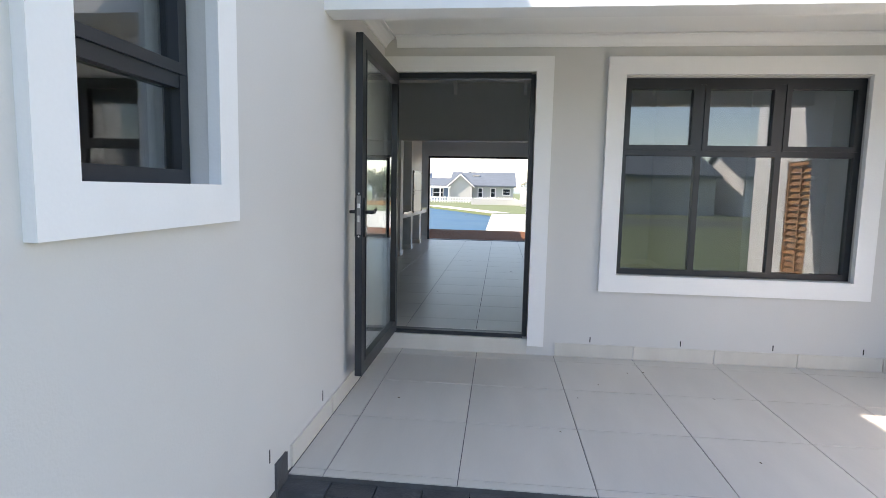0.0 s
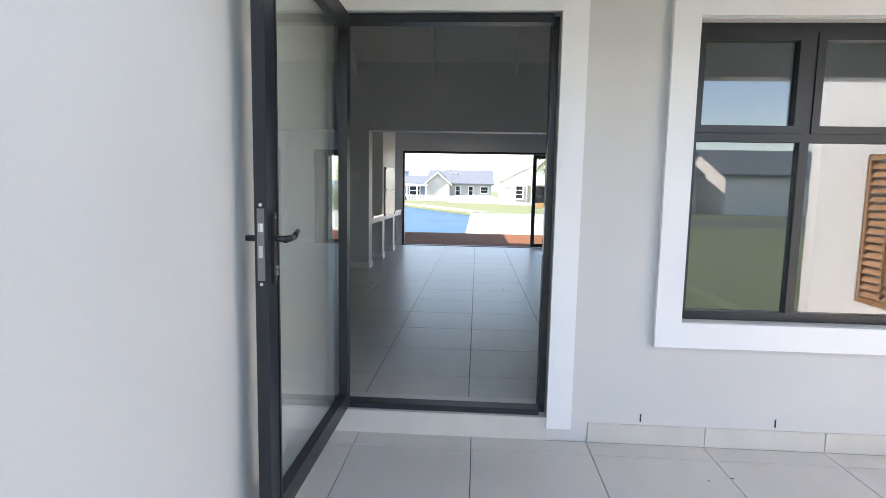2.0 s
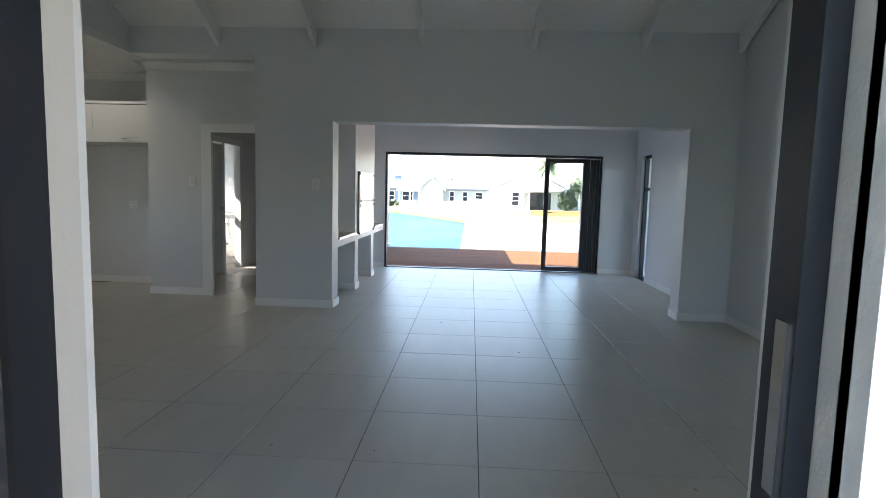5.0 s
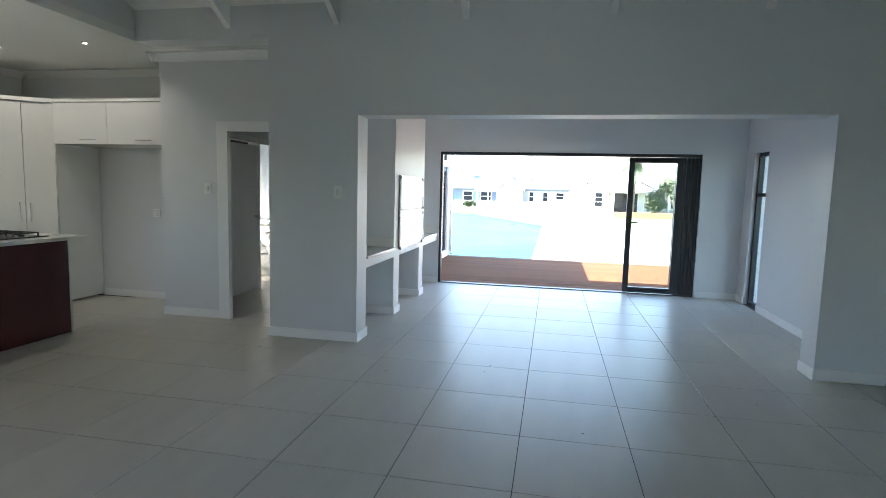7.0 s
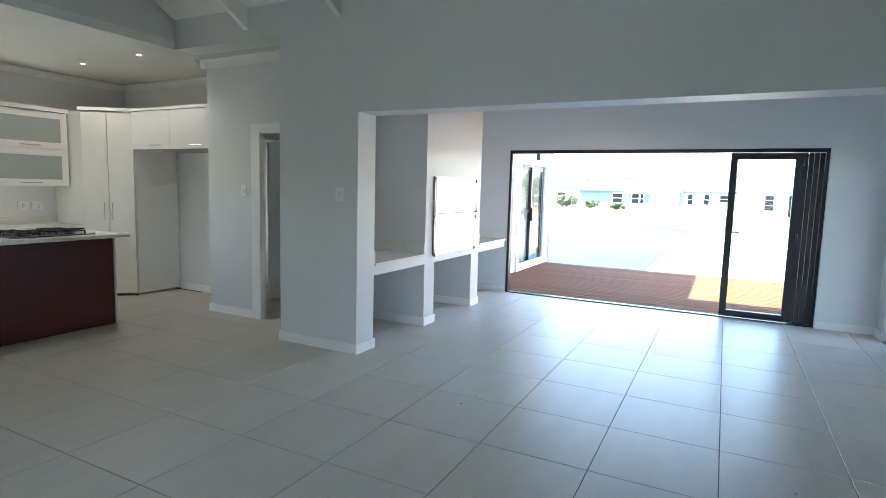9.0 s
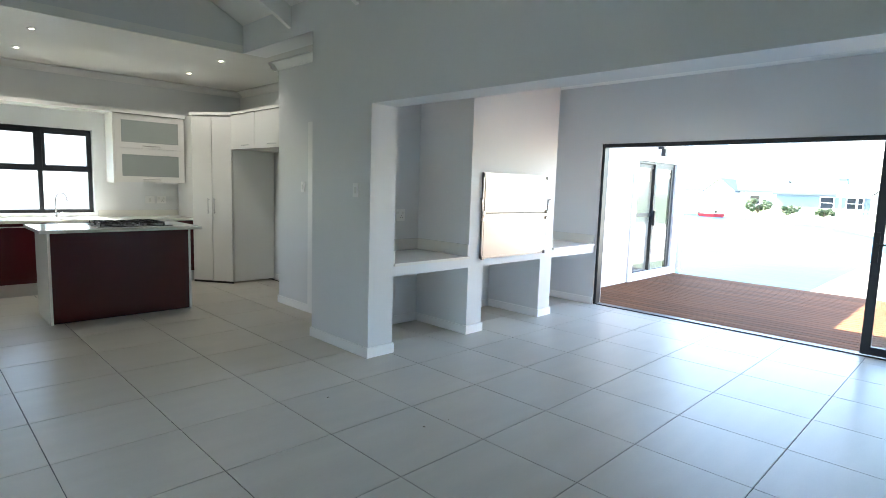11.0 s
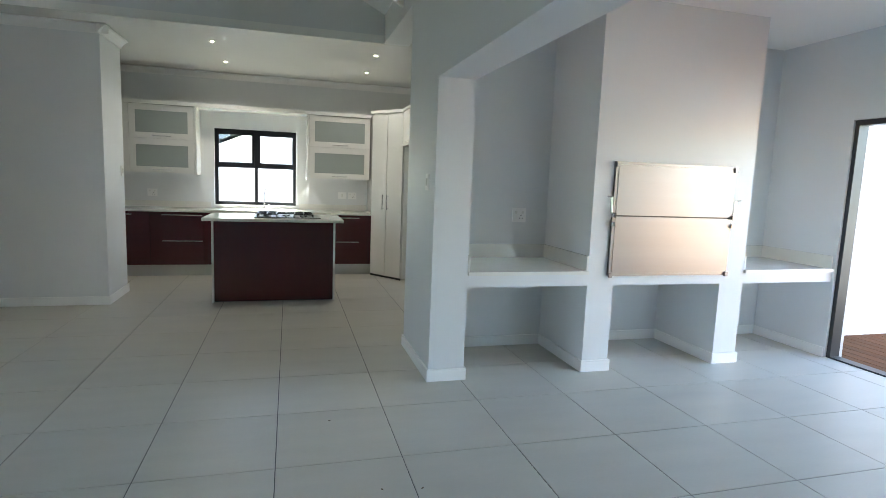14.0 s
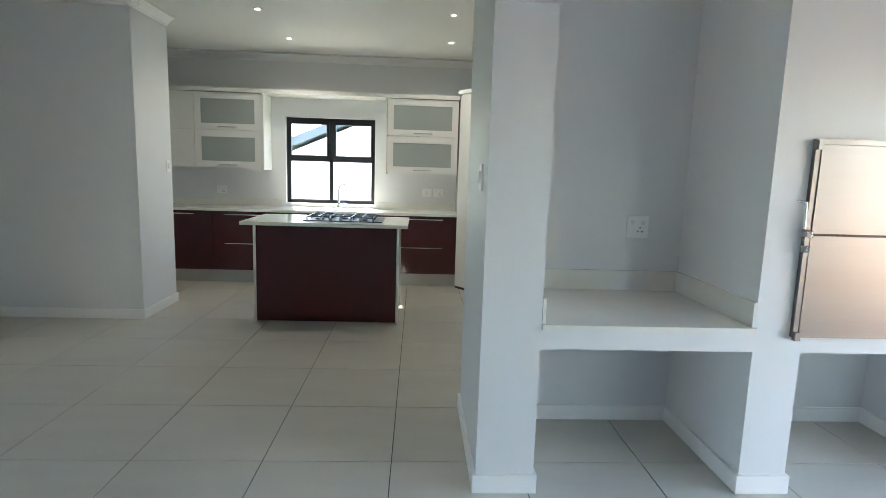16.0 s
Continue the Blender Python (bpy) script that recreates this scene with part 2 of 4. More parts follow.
setting("wall_side_room", M_SHADED_IN, [(-3.8, -4.0, -0.3, -3.6, 4.4, 2.6), (-3.6, -4.0, -0.3, -1.1, -3.8, 2.6), (-3.6, 4.2, -0.3, -1.1, 4.4, 2.6), (-3.6, -3.8, -0.3, -1.1, 4.2, -0.2), (-3.8, -4.0, 2.6, -1.1, 4.4, 2.7)], "plain side room walls, painted darker to look dim", "wall")
setting("wall_right", M_IN, [(XR, 6.3, 0, XR + 0.2, YB0, 4.8), (XR, 6.1, 0, 3.6, 6.3, 4.8), (3.4, YF1, 0, 3.6, 6.1, 4.8)], "pale blue-grey painted living room wall", "wall")
setting("wall_left", M_IN, [(-5.02, YF1, 0, -4.35, 7.0, FLAT)], "pale grey-green painted wall beside kitchen", "wall", 0.01)
setting("wall_beam", M_IN, [(-2.56, YB0, 0, XN, YB1, 2.05), (2.09, YB0, 0, XR + 0.2, YB1, 2.05), (-2.56, YB0, 2.05, XR + 0.2, YB1, FLAT), (-3.93, YB0, FLAT, XR + 0.2, YB1, 3.3)], "pale grey wall with a wide opening", "wall")
setting("wall_kitchen_window", M_IN, wall_x(KX - 0.22, KX, 5.8, 11.0, 0, FLAT, [(7.745, 8.862, 0.925, 1.995)]), "pale grey kitchen wall with window", "wall")
setting("wall_kitchen_side", M_IN, [(KX, 5.8, 0, -5.02, 6.0, FLAT), (KX, 10.85, 0, -4.05, 11.0, FLAT)], "pale grey kitchen end wall", "wall")
setting("wall_pantry", M_IN, wall_y(10.16, 10.23, -4.05, -2.56, 0, FLAT, [(-3.29, -2.57, 0, 1.975)]) + [(-4.05, 10.23, 0, -3.95, 10.85, FLAT)], "pale grey painted wall with a doorway", "wall", 0.006)
setting("wall_hall", M_IN, wall_x(-4.9, -4.75, 11.0, 13.4, 0, FLAT, [(12.2, 13.1, 0.9, 2.1)]) + [(-4.75, 13.25, 0, XNB - 0.15, 13.4, FLAT)], "pale painted walls of the inner hall", "wall")
setting("wall_family_left", M_IN, [(XNB - 0.13, YB1, 0, XNB, YS + 0.2, FLAT)], "blue-grey painted wall behind the niches", "wall")
setting("wall_patio", M_IN, wall_y(YS, YS + 0.10, XNB, 2.8, 0, FLAT, [(-1.675, 2.02, 0.0, 2.0)]), "blue-grey wall with the wide door opening", "wall")
setting("wall_patio_outside", M_OUT, wall_y(YS + 0.10, YS + 0.2, XNB - 0.13, 2.8, -0.3, FLAT, [(-1.675, 2.02, -0.02, 2.0)]), "pale plastered outside of patio wall", "wall")
setting("wall_family_right", M_IN, wall_x(2.58, 2.8, YB1, YS, 0, FLAT, [(12.42, 12.90, 0.0, 2.0)]), "blue-grey painted wall with a narrow window", "wall")

setting("ceiling_family", M_CEIL, [(XNB - 0.13, YB1, 2.705, 2.8, YS + 0.2, 2.80)], "white flat ceiling of the family room", "ceiling")
setting("ceiling_kitchen", M_KCEIL, [(KX - 0.22, 5.8, FLAT, -3.93, 11.0, FLAT + 0.08), (-3.93, YB1, FLAT, -2.56, 13.4, FLAT + 0.08), (-5.02, YF1, FLAT, -3.93, 5.8, FLAT + 0.08), (-4.9, 11.0, FLAT, -3.93, 13.4, FLAT + 0.08)], "white glossy flat kitchen ceiling", "ceiling")
setting("wall_bulkhead", M_IN, [(-4.05, YF1, FLAT + 0.08, -3.93, YB0, 4.9)], "pale grey bulkhead wall above the kitchen", "wall")

# vaulted ceiling: ridge along x, boards above exposed rafters
RIDGE_Y, RIDGE_Z, FOOT_Z = 7.17, 4.30, 3.02
bm = bmesh.new()
prism(bm, [(YB0, FOOT_Z), (RIDGE_Y, RIDGE_Z), (YF1 - 0.02, FOOT_Z), (YF1 - 0.02, FOOT_Z + 0.12), (RIDGE_Y, RIDGE_Z + 0.12), (YB0, FOOT_Z + 0.12)], 0, -4.05, 3.6)
tagged(part("ceiling_vault", bm, M_CEIL), "white vaulted ceiling between exposed rafters", "ceiling", kind="structure")


def rafter():
    ob = thing("rafter", "white painted exposed roof rafter under the vault", "rafter", "exposed rafters")
    pitch = (RIDGE_Z - FOOT_Z) / (YB0 - RIDGE_Y)
    for side in (1, -1):
        y0 = YB0 - 0.002 if side > 0 else YF1 + 0.002
        run = y0 - RIDGE_Y
        bm = bmesh.new()
        zf = FOOT_Z - 0.004
        prism(bm, [(y0, zf), (RIDGE_Y, zf + abs(run) * pitch), (RIDGE_Y, zf + abs(run) * pitch - 0.2), (y0 - side * 0.15, zf - 0.1), (y0, zf - 0.19)], 0, -0.025, 0.025)
        part("timber", bm, M_WOODPAINT, ob, bevel=0.003)
    return ob


first = rafter()
first.location.x = -2.96
for x in (-1.906, -0.757, 0.427, 1.557, 2.54):
    copy_thing(first, pose(x, 0, 0))

# roofs that close the house and throw the shade
setting("roof_porch", M_ROOF, [(-4.2, -4.3, 2.9, -0.70, 4.44, 3.05), (-0.88, 2.85, 2.75, 5.6, 4.44, 2.87)], "slate grey porch roof", "roof")
bm = bmesh.new()
prism(bm, [(4.0, 3.1), (RIDGE_Y, 4.75), (13.62, 2.93), (13.62, 2.81), (YB1, 2.95), (RIDGE_Y, 4.60), (4.0, 2.95)], 0, -4.4, 3.9)
prism(bm, [(4.0, 2.9), (7.6, 3.3), (11.2, 2.9), (11.2, 2.84), (4.0, 2.84)], 0, -7.2, -4.4)
tagged(part("roof_main", bm, M_ROOF), "slate grey pitched roof of the house", "roof", kind="structure")
setting("ceiling_eaves", M_CEIL, [(-2.6, YS + 0.2, 2.60, 3.9, 13.62, 2.70)], "white boarded eaves soffit over the deck", "ceiling")
setting("ceiling_porch", M_CEIL, [(XL, 2.95, 2.37, 5.2, YF0, 2.45)], "white flat porch ceiling", "ceiling")
setting("beam_porch", M_TRIM, [(XL, 2.93, 2.10, 5.2, 3.10, 2.75)], "white plastered beam along the porch edge", "beam", 0.008)


def cornice(name, pts, m=M_TRIM):
    """Stepped coving along straight runs: (x0, y0, x1, y1, z, nx, ny), the normal into the room."""
    bm = bmesh.new()
    prof = [(0, -0.08), (0.012, -0.08), (0.02, -0.062), (0.042, -0.036), (0.064, -0.018), (0.085, -0.012), (0.085, 0)]
    for x0, y0, x1, y1, z, nx, ny in pts:
        a = [bm.verts.new((x0 + nx * d, y0 + ny * d, z + h)) for d, h in prof + [(0, 0)]]
        b = [bm.verts.new((x1 + nx * d, y1 + ny * d, z + h)) for d, h in prof + [(0, 0)]]
        k = len(a)
        for i in range(k):
            bm.faces.new((a[i], a[(i + 1) % k], b[(i + 1) % k], b[i]))
        bm.faces.new(a)
        bm.faces.new(b[::-1])
    return tagged(part(name, bm, m), "white moulded cornice under the ceiling", "cornice", kind="structure")


cornice("trim_porch_cornice", [(XL + 0.10, YF0, 5.2, YF0, 2.368, 0, -1), (XL, YF0, XL, 3.10, 2.368, 1, 0)])
cornice("trim_kitchen_cornice", [(KX, 6.0, KX, 10.85, FLAT - 0.002, 1, 0), (KX + 0.1, 10.85, -4.05, 10.85, FLAT - 0.002, 0, -1), (-4.135, 10.16, -2.56, 10.16, FLAT - 0.002, 0, -1), (-4.05, 10.075, -4.05, 10.85, FLAT - 0.002, -1, 0), (-4.35, YF1, -4.35, 7.085, FLAT - 0.002, 1, 0), (-5.02, 7.0, -4.265, 7.0, FLAT - 0.002, 0, 1)])

SK = 0.085
skirt([(-2.572, YB0 - 0.014, 0, XN + 0.014, YB0, SK), (XN, YB0, 0, XN + 0.014, YB1 + 0.014, SK), (-2.572, YB0, 0, -2.56, 10.145, SK)])
skirt([(2.078, YB0 - 0.014, 0, XR - 0.015, YB0, SK), (2.076, YB0, 0, 2.09, YB1, SK), (XR - 0.014, 6.3, 0, XR, YB0, SK)])
skirt([(2.566, YB1, 0, 2.58, 12.41, SK), (2.566, 12.91, 0, 2.58, YS - 0.015, SK), (2.03, YS - 0.014, 0, 2.566, YS, SK), (XNB, YS - 0.014, 0, -1.685, YS, SK)])
skirt([(-4.064, 10.146, 0, -3.40, 10.16, SK), (-4.064, 10.16, 0, -4.05, 10.835, SK), (-5.45, 10.836, 0, -4.064, 10.85, SK)])
skirt([(-4.35, YF1, 0, -4.336, 7.014, SK), (-5.034, 7.0, 0, -4.35, 7.014, SK)])
skirt([(-4.6, 13.236, 0, -2.7, 13.25, SK)])

# ---- niches and chimney breast ----
N1, P1, P2, NE = (YB1, 10.87), (10.875, 11.09), (12.055, 12.275), YS
setting("wall_niches", M_IN, [(XNB, P1[0], 0, XN, P1[1], 0.655), (XNB, P2[0], 0, XN, P2[1], 0.655), (XNB, YB1, 0.655, XN, YS, 0.740), (XNB, P1[0], 0.740, XN, P2[1], 2.705)], "pale grey plastered niches with chimney breast", "wall", 0.006)
skirt([(XN, a - 0.014, 0, XN + 0.014, b + 0.014, SK) for a, b in (P1, P2)] + [(XNB + 0.014, a - 0.014, 0, XN, a, SK) for a, b in (P1, P2)] + [(XNB + 0.014, b, 0, XN, b + 0.014, SK) for a, b in (P1, P2)] + [(XNB, YB1, 0, XNB + 0.014, P1[0], SK), (XNB, P1[1], 0, XNB + 0.014, P2[0], SK), (XNB, P2[1], 0, XNB + 0.014, YS - 0.014, SK), (XNB + 0.014, YB1, 0, XN, YB1 + 0.014, SK)])


def niche_top(y0, y1):
    ob = thing("niche_worktop", "cream quartz worktop with upstand in the niche", "worktop", "niche worktops")
    boxes("slab", M_STONE, [(XNB + 0.002, y0 + 0.002, 0.741, XN + 0.022, y1 - 0.002, 0.766)], ob, bevel=0.003)
    boxes("back_upstand", M_STONE, [(XNB + 0.002, y0 + 0.016, 0.766, XNB + 0.017, y1 - 0.016, 0.875)], ob, bevel=0.002)
    for a, b in ((y0 + 0.002, y0 + 0.016), (y1 - 0.016, y1 - 0.002)):
        boxes("side_upstand", M_STONE, [(XNB + 0.002, a, 0.766, XN + 0.002, b, 0.875)], ob, bevel=0.002)


niche_top(YB1, P1[0])
niche_top(P2[1], YS - 0.004)

braai = thing("braai", "built-in barbecue with brushed steel lift-up doors", "barbecue")
boxes("frame", M_STEEL, ring_x(XN + 0.001, XN + 0.022, 11.030, 12.085, 0.730, 1.570, 0.022), braai, "brushed steel frame", 0.002)
boxes("upper_door", M_STEEL, [(XN + 0.003, 11.053, 1.181, XN + 0.027, 12.060, 1.546)], braai, bevel=0.003)
boxes("lower_door", M_STEEL, [(XN + 0.003, 11.053, 0.753, XN + 0.025, 12.060, 1.170)], braai, bevel=0.003)
# Black filler in the slit between the doors, drawn in place of its shade.
boxes("gap_shade_strip", M_BLACK, [(XN + 0.002, 11.052, 1.169, XN + 0.014, 12.063, 1.182)], braai, "black strip standing in for shade between doors")
for side, y in ((-1, 11.030), (1, 12.085)):
    bm = bmesh.new()
    tube(bm, (XN + 0.03, y - side * 0.005, 1.19), (XN + 0.03, y + side * 0.02, 1.19), 0.008)
    tube(bm, (XN + 0.03, y + side * 0.015, 1.20), (XN + 0.03, y + side * 0.02, 1.31), 0.007)
    tube(bm, (XN + 0.03, y + side * 0.02, 1.31), (XN + 0.035, y + side * 0.06, 1.315), 0.005)
    part("latch", bm, M_CHROME, braai, "small steel latch")
    boxes("catch", M_CHROME, [(XN + 0.018, y - 0.01, 1.10, XN + 0.045, y + 0.01, 1.13)], braai, bevel=0.002)
    boxes("catch", M_CHROME, [(XN + 0.018, y - 0.012, 1.165, XN + 0.05, y + 0.012, 1.195)], braai, bevel=0.002)
for z in (0.745, 1.55):
    for y in (11.040, 12.075):
        boxes("corner_bracket", M_STEEL, [(XN + 0.02, y - 0.012, z - 0.025, XN + 0.04, y + 0.012, z + 0.012)], braai, bevel=0.003)


# ---- switches and sockets: built facing +x or -y ----
def plate(kind, at, facing, w=0.075, h=0.115):
    socket = kind == "socket"
    ob = thing("power_socket" if socket else "light_switch", "white plastic " + ("wall power socket" if socket else "wall light switch"), "socket" if socket else "switch", "wall plates")
    boxes("plate", M_WOODPAINT, [(0, -w / 2, -h / 2, 0.009, w / 2, h / 2)], ob, bevel=0.003)
    if socket:
        for y in (-w / 4, w / 4):
            boxes("rocker", M_CAB, [(0.009, y - 0.009, 0.012, 0.013, y + 0.009, 0.034)], ob, bevel=0.001)
        for dy, dz in ((0, -0.004), (-0.012, -0.026), (0.012, -0.026)):
            bm = bmesh.new()
            tube(bm, (0.0088, dy + w / 8, dz), (0.0096, dy + w / 8, dz), 0.0045, seg=8)
            part("pin_hole", bm, M_BLACK, ob)
    else:
        boxes("rocker", M_CAB, [(0.009, -0.012, -0.026, 0.014, 0.012, 0.026)], ob, bevel=0.002)
    ob.matrix_basis = pose(*at, 0, 0, {"x": 0, "-y": -90, "y": 90}[facing])
    return ob


plate("switch", (-1.885, YB0 - 0.001, 1.369), "-y")
plate("switch", (-3.51, 10.159, 1.366), "-y")
plate("switch", (-4.93, 7.001, 1.353), "y")
plate("socket", (XNB + 0.001, 10.62, 1.12), "x", 0.12, 0.12)
plate("socket", (KX + 0.001, 6.95, 1.07), "x", 0.12, 0.10)
plate("socket", (KX + 0.001, 9.68, 1.10), "x", 0.12, 0.10)
plate("switch", (KX + 0.001, 9.53, 1.10), "x", 0.12, 0.10)
plate("socket", (-4.68, 10.849, 1.05), "-y", 0.10, 0.10)


def pane(name, rows, material, parent):
    ob = boxes(name, material, rows, parent)
    ob.visible_shadow = material is M_GLASS and parent.name.startswith("window_3")
    return ob


# ---- front door ----
setting("trim_door", M_TRIM, [(0.31, 4.405, -0.05, 0.44, YF0 + 0.02, 2.215), (XL + 0.002, 4.405, 2.10, 0.31, YF0 + 0.02, 2.215)], "white raised plaster surround of the front door", "trim", 0.006)
setting("door_sill", M_PTILE, [(XL + 0.002, 4.425, PORCH, 0.31, 4.68, 0.001)], "pale tiled front door sill", "sill", 0.004)
door = thing("door_1", "open glazed front door in charcoal aluminium", "door", kind="structure")
boxes("door_frame", M_ALU, [(-0.853, 4.466, 0.002, -0.815, 4.52, 2.098), (0.272, 4.50, 0.002, 0.308, 4.58, 2.098), (-0.812, 4.45, 2.055, 0.272, 4.52, 2.098), (-0.812, 4.45, 0.002, 0.272, 4.53, 0.034)], door, bevel=0.004)
LX0, LX1, LY0, LY1 = -0.806, -0.763, 3.29, 4.452
leaf = boxes("leaf_frame", M_ALU, ring_x(LX0, LX1, LY0, LY1, 0.02, 2.088, 0.082), door, bevel=0.005)
boxes("glazing_bead", M_BLACK, ring_x(LX0 + 0.006, LX1 + 0.005, LY0 + 0.081, LY1 - 0.081, 0.101, 2.007, 0.012), leaf)
LM = (LX0 + LX1) / 2
pane("glass_pane", [(LM - 0.004, LY0 + 0.07, 0.09, LM + 0.004, LY1 - 0.07, 2.018)], M_DGLASS, leaf)
HY, HZ = LY0 + 0.042, 1.04
for s, x in ((1, LX1), (-1, LX0)):
    bm = bmesh.new()
    box(bm, min(x, x + s * 0.011), HY - 0.015, HZ - 0.15, max(x, x + s * 0.011), HY + 0.015, HZ + 0.085)
    part("handle_plate", bm, M_BLACK, leaf, "black handle plate", 0.004)
    for z in (HZ + 0.07, HZ - 0.135):
        bm = bmesh.new()
        tube(bm, (x + s * 0.010, HY, z), (x + s * 0.0125, HY, z), 0.005, seg=10)
        part("screw", bm, M_CHROME, leaf, "small steel screw")
    bm = bmesh.new()
    tube(bm, (x, HY, HZ), (x + s * 0.045, HY, HZ), 0.011)
    if s > 0:
        tube(bm, (x + s * 0.045, HY - 0.008, HZ - 0.002), (x + s * 0.052, HY + 0.055, HZ), 0.012, 0.011)
        tube(bm, (x + s * 0.052, HY + 0.055, HZ), (x + s * 0.05, HY + 0.112, HZ + 0.018), 0.011, 0.008)
    part("lever_handle", bm, M_BLACK, leaf, "black lever handle", smooth=True)
bm = bmesh.new()
tube(bm, (LX1 + 0.01, HY, HZ - 0.095), (LX1 + 0.02, HY, HZ - 0.095), 0.010)
box(bm, LX1 + 0.01, HY - 0.005, HZ - 0.122, LX1 + 0.019, HY + 0.005, HZ - 0.098)
part("lock_cylinder", bm, M_CHROME, leaf, "chrome lock cylinder")
boxes("lock_strip", M_STEEL, [(LM - 0.012, LY0 - 0.003, HZ - 0.135, LM + 0.012, LY0 + 0.002, HZ + 0.10)], leaf, "steel lock faceplate", 0.001)
boxes("dead_bolt", M_CHROME, [(LM - 0.007, LY0 - 0.005, HZ - 0.06, LM + 0.007, LY0, HZ - 0.02)], leaf, "steel dead bolt", 0.001)
bm = bmesh.new()
prism(bm, [(LM - 0.009, LY0 - 0.003), (LM + 0.009, LY0 - 0.003), (LM + 0.009, LY0 - 0.013), (LM + 0.004, LY0 - 0.015)], 2, HZ + 0.025, HZ + 0.052)
part("latch_bolt", bm, M_CAB, leaf, "pale latch bolt")
for z in (HZ + 0.112, HZ - 0.147):
    bm = bmesh.new()
    tube(bm, (LM, LY0 - 0.003, z), (LM, LY0 + 0.002, z), 0.006, seg=12)
    part("screw", bm, M_CHROME, leaf, "small steel screw")
boxes("strike_plate", M_CHROME, [(0.268, 4.515, 0.87, 0.2725, 4.545, 1.13)], door, "steel strike plate", 0.001)
for z in (0.3, 1.05, 1.8):
    bm = bmesh.new()
    tube(bm, (LX0 + 0.005, LY1 + 0.012, z - 0.05), (LX0 + 0.005, LY1 + 0.012, z + 0.05), 0.011)
    part("hinge", bm, M_BLACK, door)


# ---- windows ----
def window_y(name, x0, x1, z0, z1, y, cols, zt, label, material):
    """Casement along x with equal columns and a transom at zt."""
    ob = thing(name, label, "window", kind="structure")
    boxes("window_frame", M_ALU, ring_y(y - 0.03, y + 0.03, x0 + 0.002, x1 - 0.002, z0 + 0.002, z1 - 0.002, 0.045), ob, bevel=0.003)
    w = (x1 - x0) / cols
    for k in range(1, cols):
        boxes("mullion", M_ALU, [(x0 + k * w - 0.022, y - 0.028, z0 + 0.045, x0 + k * w + 0.022, y + 0.028, z1 - 0.045)], ob, bevel=0.003)
    boxes("transom", M_ALU, [(x0 + 0.045, y - 0.027, zt - 0.022, x1 - 0.045, y + 0.027, zt + 0.022)], ob, bevel=0.003)
    for k in range(cols):
        a, b = x0 + k * w + 0.024, x0 + (k + 1) * w - 0.024
        for c, d in ((z0 + 0.046, zt - 0.022), (zt + 0.022, z1 - 0.046)):
            if c >= zt:
                boxes("sash", M_ALU, ring_y(y - 0.036, y + 0.02, a, b, c, d, 0.038), ob, bevel=0.003)
            pane("glass_pane", [(a + 0.002, y - 0.003, c + 0.002, b - 0.002, y + 0.003, d - 0.002)], material, ob)
    return ob


def window_x(name, y0, y1, z0, z1, x, cols, zt, label, material, sash=True, bar=0.045):
    ob = thing(name, label, "window", kind="structure")
    boxes("window_frame", M_ALU, ring_x(x - 0.03, x + 0.03, y0 + 0.002, y1 - 0.002, z0 + 0.002, z1 - 0.002, bar), ob, bevel=0.003)
    w = (y1 - y0) / cols
    for k in range(1, cols):
        boxes("mullion", M_ALU, [(x - 0.028, y0 + k * w - 0.024, z0 + 0.045, x + 0.028, y0 + k * w + 0.024, z1 - 0.045)], ob, bevel=0.003)
    boxes("transom", M_ALU, [(x - 0.027, y0 + 0.045, zt - 0.022, x + 0.027, y1 - 0.045, zt + 0.022)], ob, bevel=0.003)
    for k in range(cols):
        a, b = y0 + k * w + 0.024, y0 + (k + 1) * w - 0.024
        for c, d in ((z0 + 0.046, zt - 0.022), (zt + 0.022, z1 - 0.046)):
            if c >= zt and sash:
                boxes("sash", M_ALU, ring_x(x - 0.02, x + 0.036, a, b, c, d, 0.034), ob, bevel=0.003)
            pane("glass_pane", [(x - 0.003, a + 0.002, c + 0.002, x + 0.003, b - 0.002, d - 0.002)], material, ob)
    return ob


window_y("window_1", 0.98, 2.73, 0.55, 2.07, 4.53, 3, 1.505, "charcoal framed six-pane front window", M_FGLASS)
setting("trim_window_1", M_TRIM, ring_y(4.405, YF0 + 0.01, 0.848, 2.845, 0.418, 2.208, 0.131), "white raised plaster window surround", "trim", 0.006)
window_x("window_2", 1.177, 1.776, 1.182, 2.068, -0.985, 1, 1.505, "charcoal framed window beside the porch", M_FGLASS)
setting("trim_window_2", M_TRIM, ring_x(XL - 0.01, -0.848, 1.045, 1.898, 1.06, 2.20, 0.124), "white raised plaster window surround", "trim", 0.006)
setting("window_reveal", M_TRIM, [(-1.10, 1.176, 1.176, -0.872, 1.777, 1.1815)], "white plastered window sill", "sill")
window_x("window_3", 7.745, 8.862, 0.925, 1.995, KX - 0.10, 2, 1.475, "charcoal framed four-pane kitchen window", M_GLASS)
window_x("window_4", 12.42, 12.90, 0.0, 2.0, 2.66, 1, 1.46, "tall narrow charcoal framed window", M_GLASS, False)

# Unseen window, added so that daylight reaches the bathroom behind the hall.
window_x("window_5_added", 12.2, 13.1, 0.9, 2.1, -4.83, 2, 1.6, "unseen bathroom window, added to let daylight in", M_GLASS)

# ---- folding doors to the deck ----
fold = thing("door_2", "folding charcoal aluminium patio doors, stacked open", "door", kind="structure")
